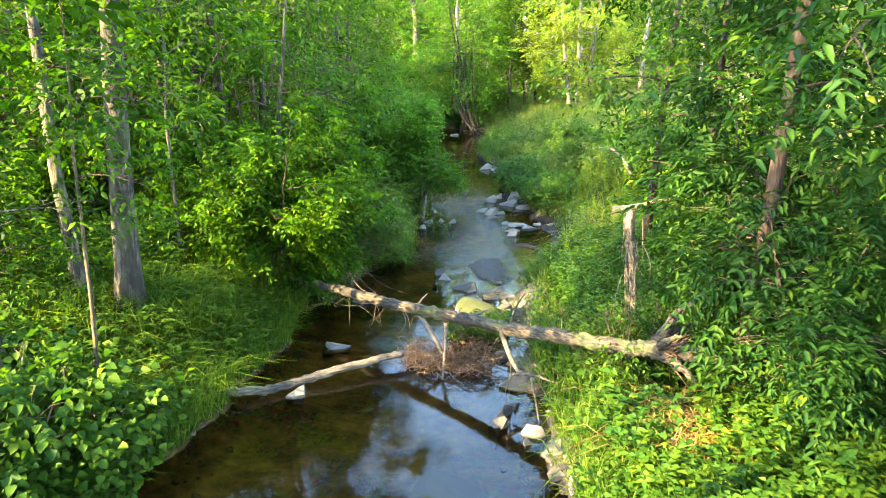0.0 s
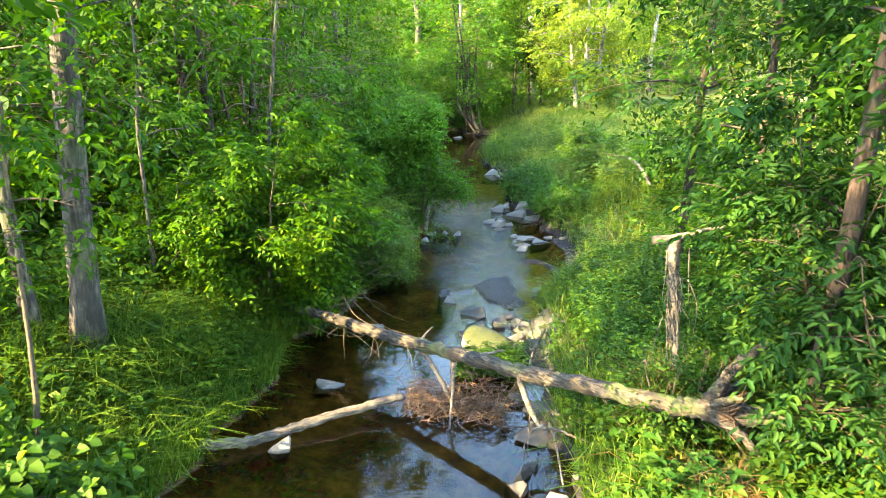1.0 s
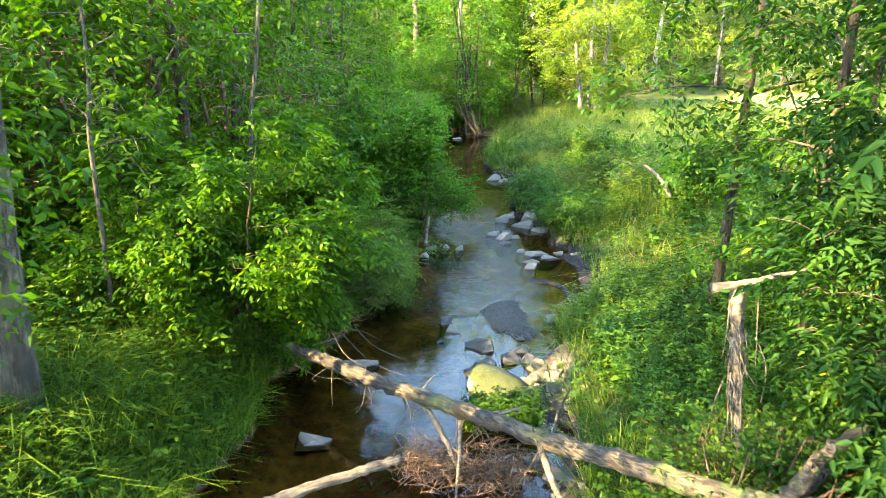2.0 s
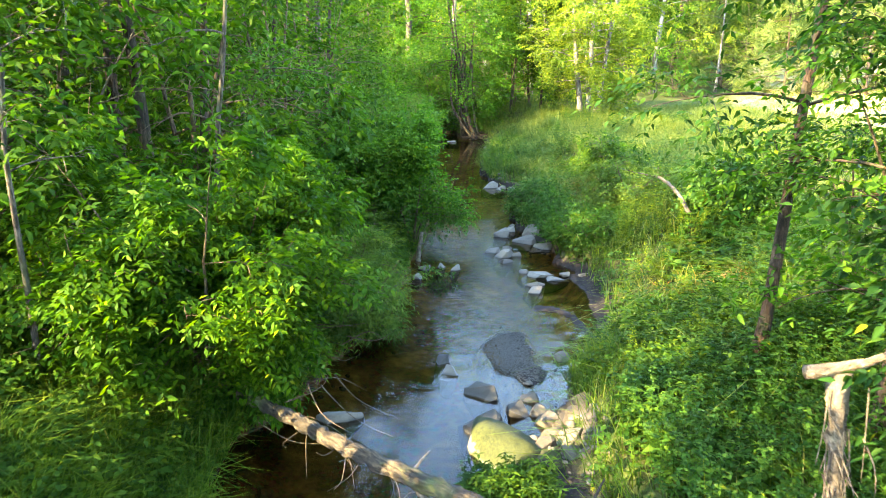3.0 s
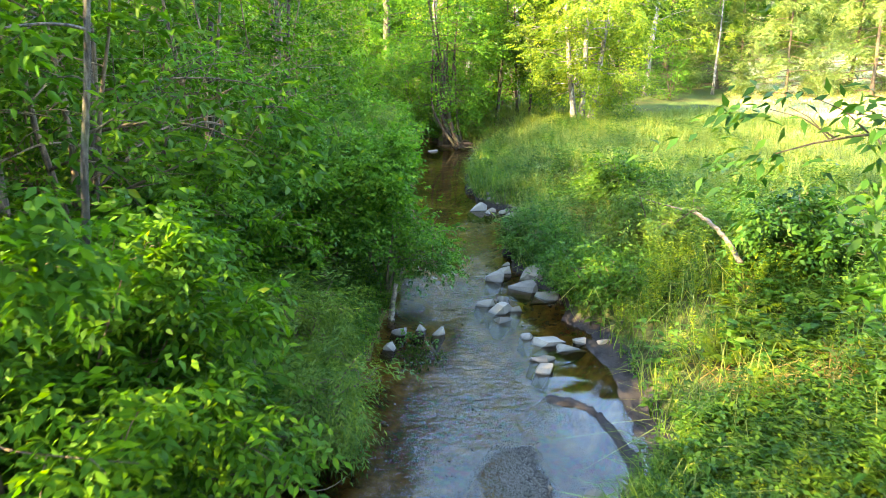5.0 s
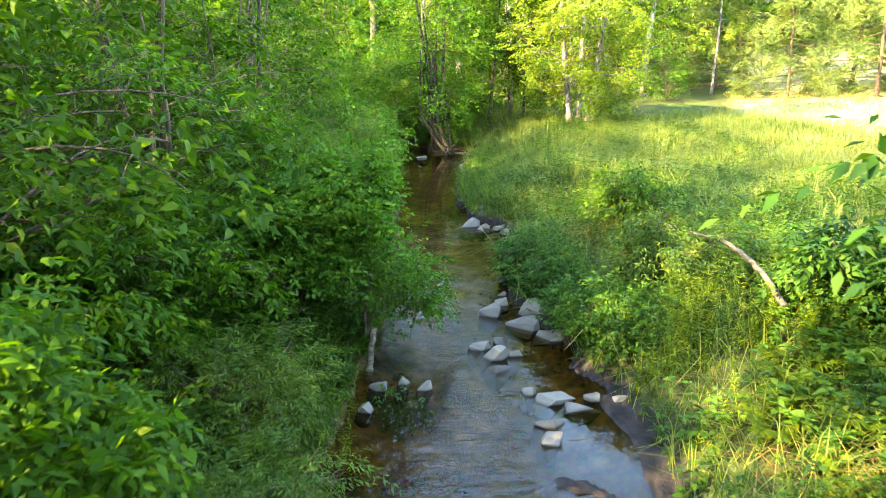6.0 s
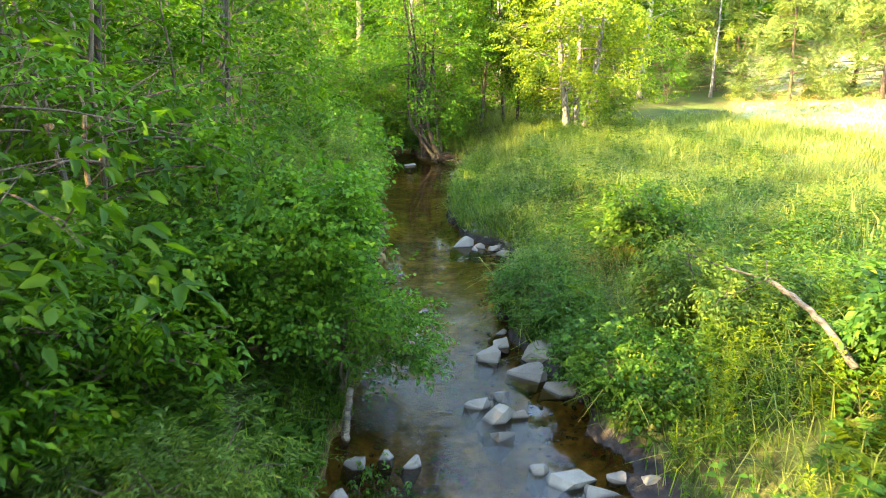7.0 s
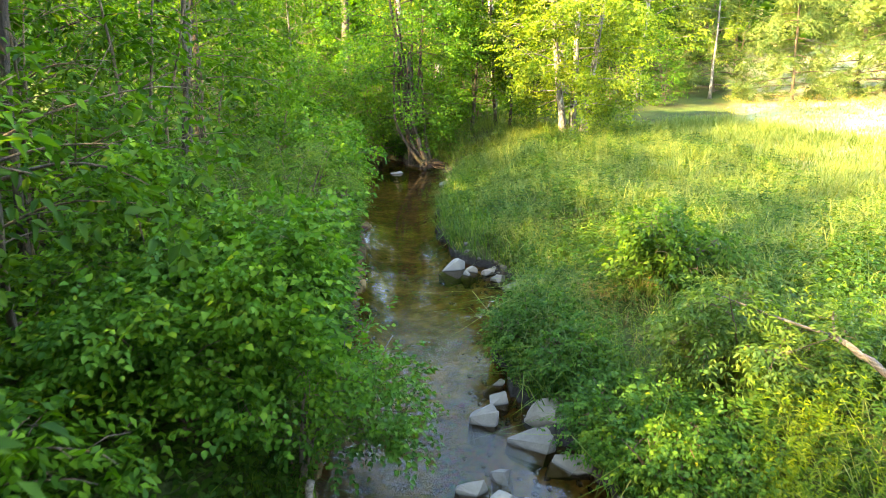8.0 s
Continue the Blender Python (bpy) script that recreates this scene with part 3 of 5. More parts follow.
# the wood on the left bank, including unseen trees added to cast shade
for x, y, kind, size in [(-5.2, 13.8, 0, 0.8), (-4.4, 4.2, 2, 1.05), (-8.8, 14.8, 1, 1.0), (-8.3, 20.6, 1, 1.05), (-8.8, 29.5, 0, 1.0), (-4.8, -1.4, 1, 1.1), (-6.2, -4.2, 0, 1.25), (-4.2, -5.0, 2, 1.1), (-9.0, 12.0, 1, 1.1), (-5.0, 22.5, 1, 1.17), (-9.0, 18.5, 2, 1.23), (-4.0, 27.0, 0, 1.10), (-8.0, 26.0, 1, 1.30), (-12.0, 23.0, 2, 1.0), (-5.0, 32.0, 1, 1.23), (-9.0, 33.0, 0, 1.30), (-13.5, 30.0, 2, 0.9), (-14.0, 13.0, 2, 1.0), (-3.5, 40.0, 0, 0.8), (-9.0, 41.0, 2, 0.9), (-15.0, 38.0, 1, 1.0), (-18.0, 27.0, 0, 1.0), (-18.0, 18.0, 1, 1.1), (-13.5, 17.0, 0, 1.4), (-16.5, 14.0, 2, 1.3), (-15.0, 21.0, 0, 1.4), (-14.0, 26.0, 2, 1.3)]:
    wood_tree(kind, x, y, r.uniform(0, 360), size * r.uniform(0.95, 1.05))
# unseen grove added behind the meadow bank where the walk begins, blocking skylight
for x, y, kind, size in [(5.8, 4.0, 0, 0.9), (7.0, 6.4, 2, 0.9), (6.4, 8.6, 0, 0.8), (8.2, 4.4, 2, 1.0), (8.6, 8.4, 0, 0.9), (5.6, 1.4, 2, 0.9), (7.6, 1.0, 0, 1.0)]:
    wood_tree(kind, x, y, r.uniform(0, 360), size, "leafy tree added unseen beside the meadow bank to block skylight")
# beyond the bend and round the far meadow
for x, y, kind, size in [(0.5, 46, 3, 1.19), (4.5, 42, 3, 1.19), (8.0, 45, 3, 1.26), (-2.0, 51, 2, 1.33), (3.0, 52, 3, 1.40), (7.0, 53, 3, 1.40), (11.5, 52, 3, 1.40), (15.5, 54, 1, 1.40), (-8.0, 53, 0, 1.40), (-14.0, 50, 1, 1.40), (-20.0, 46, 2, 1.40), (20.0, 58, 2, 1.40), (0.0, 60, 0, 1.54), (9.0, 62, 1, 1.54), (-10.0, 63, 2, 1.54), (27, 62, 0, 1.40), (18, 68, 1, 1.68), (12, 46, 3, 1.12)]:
    wood_tree(kind, x, y, r.uniform(0, 360), 1.3 * size * r.uniform(0.95, 1.05), "far meadow-edge tree, sunlit brightness mixed into its pale leaf colour" if kind == 3 else "tall green tree of the wood beyond the stream's bend")
# some shrubs behind the visible ones are added only to shade the banks
for x, y, kind, size in [(-5.0, 16.0, 1, 0.9), (-3.6, 15.8, 2, 0.9), (-6.8, 13.5, 0, 1.1), (-3.8, 19.5, 1, 0.9), (-5.5, 20.0, 0, 1.0), (-3.0, 24.5, 1, 0.9), (-5.0, 25.0, 2, 1.1), (-2.4, 28.5, 0, 0.9), (-3.2, 32.0, 1, 0.9), (-2.6, 35.5, 2, 1.0), (-5.5, 36.5, 0, 1.1), (-6.5, 29.0, 1, 1.0), (-8.5, 22.5, 0, 1.1), (-10.0, 15.5, 1, 1.1), (-7.5, 10.0, 2, 1.1), (-6.0, 7.0, 0, 0.8), (-10.0, 28.5, 2, 1.2), (-1.0, 40.5, 0, 1.0), (1.5, 42.0, 1, 1.0), (3.0, 40.5, 2, 0.8), (6.0, 41.5, 0, 0.9), (9.5, 42.0, 1, 0.9), (12.5, 44.0, 2, 0.9), (-4.5, 44.5, 1, 1.1), (0.0, 49.0, 0, 1.3), (5.0, 48.0, 2, 1.3), (10.0, 49.0, 1, 1.3), (-6.0, 50.0, 0, 1.3), (-12.0, 45.0, 2, 1.2), (15.0, 50.0, 0, 1.2), (3.0, 56.0, 1, 1.6), (12.0, 57.0, 0, 1.6), (-4.0, 57.0, 2, 1.6), (20.0, 53.0, 1, 1.3), (4.6, 11.5, 0, 0.75), (5.2, 8.5, 2, 0.8), (6.5, 13.5, 1, 0.6), (4.1, 7.6, 2, 1.1), (3.9, 9.4, 2, 0.85), (5.8, 6.4, 0, 1.0), (3.6, 2.6, 2, 0.9), (-6.1, 8.5, 1, 1.25), (-6.2, 10.6, 1, 1.2), (-6.0, 12.6, 0, 1.4), (1.9, 38.6, 2, 1.3), (3.2, 37.4, 0, 1.1), (-3.4, 42.5, 1, 1.3), (-4.6, 6.9, 0, 0.6), (-3.5, 14.0, 1, 1.25), (-4.7, 12.0, 0, 1.3), (-3.1, 17.2, 1, 1.25), (-4.3, 20.5, 0, 1.4), (-3.2, 21.8, 1, 1.2), (-6.4, 15.4, 1, 1.5), (-6.2, 18.2, 1, 1.3), (-4.6, 18.4, 0, 1.0), (-6.8, 11.2, 0, 1.6), (-10.0, 11.0, 1, 1.9), (-11.0, 15.0, 0, 2.0), (-10.2, 18.4, 1, 1.9), (-11.5, 21.5, 0, 2.0), (-8.0, 17.0, 1, 1.6)]:
    under_bush(kind, x, y, r.uniform(0, 360), size * r.uniform(0.95, 1.05))


# ---- ground cover ----
def scatter_on(r, n, x0, x1, y0, y1, keep=None):
    """Random places on the dry land of a rectangle."""
    x, y = r.uniform(x0, x1, n), r.uniform(y0, y1, n)
    z = land(x, y)
    ok = z > 0.03
    if keep is not None:
        ok &= keep(x, y)
    return np.stack([x, y, z - 0.01], 1)[ok]


def stuff(name, geo, mat, label, category):
    return tagged(new(name, geo.mesh(name, mat)), label, category, kind="stuff")


def off_left(x, y):
    return bank(y, LEFT) - x


def off_right(x, y):
    return x - bank(y, RIGHT)


r = np.random.default_rng(21)
g = Geo()
P = scatter_on(r, 30000, -4.6, -1.6, 4.0, 11, lambda x, y: (off_left(x, y) > -0.15) & (off_left(x, y) < 1.9))
blades(g, r, P, 0.5 * (1 + 0.3 * ripple(P[:, 0], P[:, 1], 2.1)), 0.011, 1.0)
P = scatter_on(r, 16000, -3.5, -0.2, 3.0, 18, lambda x, y: (off_left(x, y) > -0.2) & (off_left(x, y) < 0.55))
blades(g, r, P, 0.36, 0.011, 1.1, (0.5, -0.1, 0))
stuff("bank_grass", g, GRASS, "long drooping green grass hanging over the stream bank", "grass")

g = Geo()
P = scatter_on(r, 120000, 1.0, 13, 7, 38, lambda x, y: (off_right(x, y) > 0.05) & ((y > 19) | (r.uniform(0, 1, x.shape) < 0.3)) & (r.uniform(0, 1, x.shape) < 0.75 + 0.4 * ripple(x, y, 2.3)))
blades(g, r, P, 0.46 * (1 + 0.45 * ripple(P[:, 0], P[:, 1], 1.9)) * (1 + 0.25 * ripple(P[:, 0] + 5, P[:, 1], 4.7)), 0.010, 1.6)
P = scatter_on(r, 3400, 1.5, 10, 18, 36, lambda x, y: (off_right(x, y) > 0.1) & (ripple(x + 2, y, 1.6) > 0.05))
herbs(g, r, P, 0.55, 12, 3, 0.09, 0.013)
P = scatter_on(r, 9000, 2, 30, -8, 22, lambda x, y: (x > 6) | (y < 3))
blades(g, r, P, 0.5, 0.04, 0.6)
# sun-bright blades fill only the outline of the sunlit field
lit_blades = Geo()
P = scatter_on(r, 34000, 8.5, 34, 26, 47, lambda x, y: x > 10 + 0.42 * (y - 30) + 0.8 * ripple(x, y, 0.8))
blades(lit_blades, r, P, 0.15, 0.022, 1.5)
stuff("lit_meadow", lit_blades, LIT_FIELD, "far meadow grass, its pale straw tint painted bright as full sun", "grass")
stuff("meadow_grass", g, MEADOW, "tall pale green meadow grass going to seed", "grass")

g = Geo()
clear = lambda x, y: (off_right(x, y) > 0.02) & ((x > 1.4) | (y < 9.2) | (y > 10.8)) & ((x - 1.9) ** 2 + (y - 6.1) ** 2 > 0.16) & ((x - 1.85) ** 2 * 3 + (y - 5.45) ** 2 > 0.22) & ((x - 3.35) ** 2 + (y - 12.5) ** 2 > 0.09)
P = scatter_on(r, 4200, 0.9, 6.5, 2.0, 23, lambda x, y: clear(x, y) & (ripple(x, y, 1.1) > -0.25))
herbs(g, r, P, 0.42, 4, 3, 0.09, 0.04)
P = scatter_on(r, 2600, 0.9, 5.5, 2.0, 21, lambda x, y: clear(x, y) & (ripple(x, y, 1.5) > 0.0))
herbs(g, r, P, 0.38, 6, 3, 0.055, 0.024)
P = scatter_on(r, 700, 1.6, 5.0, 9.0, 18, lambda x, y: (off_right(x, y) > 0.4) & (ripple(x + 2, y, 1.4) > 0.0))
herbs(g, r, P, 0.75, 12, 3, 0.08, 0.016)
dark = Geo()
P = scatter_on(r, 4200, 0.9, 6.0, 2.0, 23, lambda x, y: clear(x, y) & (ripple(x + 4, y, 1.0) > 0.05))
herbs(dark, r, P, 0.4, 4, 3, 0.085, 0.05)
P = scatter_on(r, 900, 0.9, 4.5, 2.5, 18, lambda x, y: clear(x, y) & (ripple(x + 1, y, 1.8) > 0.2))
herbs(dark, r, P, 0.45, 4, 3, 0.1, 0.055)
P = scatter_on(r, 1100, 1.5, 3.4, 6.6, 10.0, lambda x, y: off_right(x, y) > 0.3)
herbs(dark, r, P, 0.6, 6, 3, 0.065, 0.032)
stuff("shade_herbs", dark, NETTLE, "blue-green leafy herbs and nettles covering the meadow bank", "undergrowth")
P = scatter_on(r, 1500, 1.9, 3.4, 9.6, 12.4, lambda x, y: off_right(x, y) > 0.3)
herbs(g, r, P, 0.4, 5, 3, 0.09, 0.036)
P = scatter_on(r, 1100, 1.3, 3.0, 3.8, 6.0, lambda x, y: clear(x, y) & (off_right(x, y) > 0.15))
herbs(g, r, P, 0.34, 4, 3, 0.1, 0.06)
P = scatter_on(r, 5200, 1.3, 9, 19, 36, lambda x, y: (off_right(x, y) > 0.1) & (ripple(x, y, 1.7) < 0.25))
herbs(g, r, P, 0.42, 4, 3, 0.1, 0.045)
stuff("bank_herbs", g, HERB, "mixed leafy green herbs covering the meadow bank", "undergrowth")
g = Geo()
P = scatter_on(r, 8500, -7, -0.3, 2.0, 34, lambda x, y: off_left(x, y) > 0.12)
herbs(g, r, P, 0.5, 4, 3, 0.12, 0.065)
P = scatter_on(r, 5200, -3.6, 0.2, 3.0, 22, lambda x, y: (off_left(x, y) > -0.12) & (off_left(x, y) < 0.5))
herbs(g, r, P, 0.26, 4, 3, 0.075, 0.038)
P = scatter_on(r, 3600, -26, 2, -10, 48, lambda x, y: (x < -6.5) | (y < 2.2) | (y > 34))
herbs(g, r, P, 0.6, 3, 3, 0.24, 0.13)
P = scatter_on(r, 1800, -12, 9, 38, 60)
herbs(g, r, P, 0.6, 4, 3, 0.2, 0.1)
P = scatter_on(r, 1300, -4.4, -2.2, 4.2, 9.5, lambda x, y: (off_left(x, y) > 0.1) & (ripple(x, y, 1.9) > -0.3))
herbs(g, r, P, 0.5, 5, 3, 0.085, 0.045)
stuff("wood_herbs", g, HERB, "mixed leafy green herbs covering the woodland floor", "undergrowth")


# woods on the far slopes
g = Geo()
x, y = r.uniform(-60, 65, 2600), r.uniform(57, 105, 2600)
P = np.stack([x, y, land(x, y)], 1)
herbs(g, r, P, 5.0, 4, 3, 1.3, 0.8)
stuff("far_woods", g, WOODS, "distant green woods on the slope beyond the stream", "woods")
# plants on the little island behind the log, and the large-leaved plants of the meadow bank
g = Geo()
P = np.stack([r.uniform(0.08, 0.8, 230), r.uniform(8.7, 9.2, 230), np.full(230, 0.02)], 1)
herbs(g, r, P, 0.24, 4, 3, 0.085, 0.028)
stuff("island_herbs", g, HERB, "low green plants on the gravel island behind the log", "undergrowth")
g = Geo()
P = scatter_on(r, 620, 2.0, 5.5, 9.5, 17.5, lambda x, y: (off_right(x, y) > 0.4) & (ripple(x, y, 1.3) > 0.1))
herbs(g, r, P, 0.4, 3, 3, 0.15, 0.11, True, 0.25)
P = scatter_on(r, 160, 1.2, 2.6, 3.5, 8.0, lambda x, y: off_right(x, y) > 0.3)
herbs(g, r, P, 0.4, 4, 3, 0.1, 0.075, True, 0.25)
stuff("broad_leaves", g, NETTLE, "broad dark green leaves of burdock on the bank", "undergrowth")
g = Geo()
P = scatter_on(r, 2500, 1.15, 2.2, 10.5, 11.9, lambda x, y: off_right(x, y) > -0.05)
blades(g, r, P, 0.34, 0.011, 0.9)
P = scatter_on(r, 5000, 1.0, 6.0, 2.5, 20, lambda x, y: (off_right(x, y) > 0.2) & (ripple(x, y, 1.2) > -0.1))
blades(g, r, P, 0.4, 0.008, 1.0)
P = scatter_on(r, 1300, 1.2, 3.6, 9.6, 16.0, lambda x, y: (off_right(x, y) > 0.0) & (off_right(x, y) < 0.5))
blades(g, r, P, 0.32, 0.01, 1.0)
P = scatter_on(r, 2600, 0.9, 2.4, 4.0, 8.0, lambda x, y: (off_right(x, y) > 0.0) & (off_right(x, y) < 0.9))
blades(g, r, P, 0.38, 0.012, 0.7)
P = scatter_on(r, 3000, 1.3, 3.2, 16, 30, lambda x, y: (off_right(x, y) > 0.0) & (off_right(x, y) < 0.8))
blades(g, r, P, 0.45, 0.014, 0.7)
P = scatter_on(r, 7000, 0.8, 3.0, 3.0, 34, lambda x, y: (off_right(x, y) > -0.1) & (off_right(x, y) < 0.4) & ((y < 12) | (y > 16)))
blades(g, r, P, 0.45, 0.012, 1.2, (-1.2, -0.2, 0))
stuff("waterside_grass", g, GRASS, "bright green grass fringing the water's edge", "grass")


# dry litter on the slumped soil of the meadow bank, and straw round the snag
g = Geo()
for cx, cy, sx, sy, n in [(1.75, 5.75, 0.16, 0.22, 420), (1.85, 5.25, 0.2, 0.18, 380), (2.15, 5.1, 0.2, 0.16, 260), (3.35, 12.5, 0.3, 0.3, 420), (3.0, 19.6, 0.25, 0.4, 260)]:
    x, y = r.normal(cx, sx, n), r.normal(cy, sy, n)
    P = np.stack([x, y, land(x, y) + r.uniform(0.0, 0.16, n)], 1)
    blades(g, r, P, 0.2, 0.012, 2.2)
x, y = r.normal(1.86, 0.13, 700), r.normal(6.85, 0.13, 700)
blades(g, r, np.stack([x, y, land(x, y)], 1), 0.75, 0.008, 0.7)
stuff("dry_litter", g, LITTER, "dry brown leaves and straw lying on the slumped soil", "litter")


def frond(r):
    g = Geo()
    size = r.uniform(0.45, 0.6)
    t = np.linspace(0.12, 1, 16)
    out, side = np.array([1.0, 0, 0]), np.array([0, 1.0, 0])
    pts = out * (size * 0.85 * t)[:, None] + np.array([0, 0, 1]) * (size * (0.95 * t - 0.62 * t * t))[:, None]
    for sgn in (1, -1):
        leaf = 0.16 * np.sin(np.pi * np.clip(0.15 + 0.85 * t, 0, 1)) + 0.012
        leaves(g, pts, sgn * side + 0.35 * out + [0, 0, -0.1] + 0.08 * r.standard_normal((16, 3)), np.tile([0, 0, 1.0], (16, 1)), leaf, leaf * 0.24)
    tube(g, np.concatenate([[[0, 0, -0.02]], pts]), np.linspace(0.004, 0.001, 17), 3)
    return g.mesh("frond", FERN)


r = np.random.default_rng(23)
FRONDS = [frond(r) for _ in range(4)]
for x, y, s in [(3.3, 12.6, 1.0), (3.7, 13.2, 1.1), (3.1, 13.6, 0.9), (4.0, 12.3, 1.0), (2.9, 10.9, 0.9), (3.3, 11.4, 1.1), (3.6, 14.3, 1.0), (2.2, 8.3, 0.8), (-1.5, 13.6, 0.9), (-1.35, 12.3, 0.8), (-1.75, 12.6, 0.9), (-3.9, 10.2, 1.1), (-4.3, 9.6, 1.0), (-3.7, 8.6, 1.0), (-1.2, 14.4, 0.8), (-1.25, 12.9, 1.1), (-1.55, 13.2, 1.1), (-1.0, 13.3, 0.9), (-1.9, 12.2, 1.1), (4.3, 13.6, 1.0), (2.6, 11.6, 0.9), (3.9, 11.0, 1.0)]:
    top = thing("fern", "green fern with arching feathery fronds on the bank", "fern", on(x, y), "ferns of the banks")
    top.rotation_euler[2], top.scale = r.uniform(0, 6.28), (s,) * 3
    for j in range(9):
        ob = part("frond", FRONDS[int(r.integers(4))], top)
        ob.rotation_euler = (0, r.uniform(-0.25, 0.15), j * 0.7 + r.uniform(-0.2, 0.2))

STALKS = []
for _ in range(4):
    g = Geo()
    herbs(g, r, np.array([[0, 0, -0.02]]), 0.8, 16, 3, 0.09, 0.016, False, 0.6, True, 0.1)
    STALKS.append(g.mesh("stalk", GOLDENROD))
for x, y, n, h in [(3.0, 15.6, 26, 0.75), (3.35, 15.9, 20, 0.8), (2.75, 15.2, 14, 0.6), (3.6, 15.2, 14, 0.7), (1.75, 10.6, 12, 0.5), (-0.75, 13.9, 10, 0.6), (4.0, 14.6, 14, 0.7), (3.3, 13.9, 14, 0.6), (2.9, 12.4, 12, 0.55), (3.7, 12.9, 12, 0.6), (2.7, 13.6, 10, 0.55), (2.5, 10.9, 10, 0.5), (4.5, 16.2, 16, 0.7), (3.9, 16.9, 14, 0.65), (2.3, 7.6, 10, 0.5), (2.0, 4.9, 8, 0.35), (1.8, 5.4, 7, 0.35)]:
    top = thing("goldenrod_clump", "upright yellow-green goldenrod stalks growing on the bank", "wild flower", on(x, y), "goldenrod clumps")
    for _ in range(n):
        ob = part("stalk", STALKS[int(r.integers(4))], top)
        ob.location, ob.rotation_euler, ob.scale = (r.normal(0, 0.17), r.normal(0, 0.17), 0), (r.normal(0, 0.1), r.normal(0, 0.1), r.uniform(0, 6)), (h / 0.8 * r.uniform(0.75, 1.15),) * 3


# ---- stones ----
def stone(r, sx, sy, sz, worn=0.1):
    """An angular stone: the hull of a few points, its edges worn round, its faces uneven."""
    bm = bmesh.new()
    for p in unit(r.standard_normal((15, 3))) * r.uniform(0.8, 1.15, (15, 1)):
        bm.verts.new(p * [1, 1, 0.8] + [0, 0, 0.12 * p[0]])
    bmesh.ops.convex_hull(bm, input=bm.verts)
    bmesh.ops.delete(bm, geom=[v for v in bm.verts if not v.link_faces], context="VERTS")
    bmesh.ops.dissolve_limit(bm, angle_limit=0.35, verts=bm.verts, edges=bm.edges)
    bmesh.ops.triangulate(bm, faces=bm.faces)
    for p in bm.verts:
        p.co.z = min(p.co.z, 0.62 + 0.12 * p.co.x)
    for _ in range(2):
        bmesh.ops.subdivide_edges(bm, edges=bm.edges, cuts=1, use_grid_fill=True)
        bmesh.ops.smooth_vert(bm, verts=bm.verts, factor=worn, use_axis_x=True, use_axis_y=True, use_axis_z=True)
    off = Vector(r.uniform(0, 50, 3))
    for v in bm.verts:
        w = v.co * 2.4 + off
        v.co *= 1.1 + 0.06 * noise.noise(w) + 0.035 * noise.noise(w * 3.1)
        v.co = Vector((v.co.x * sx * 0.56, v.co.y * sy * 0.56, v.co.z * sz * 0.64))
    me = bpy.data.meshes.new("stone")
    bm.to_mesh(me)
    bm.free()
    return me


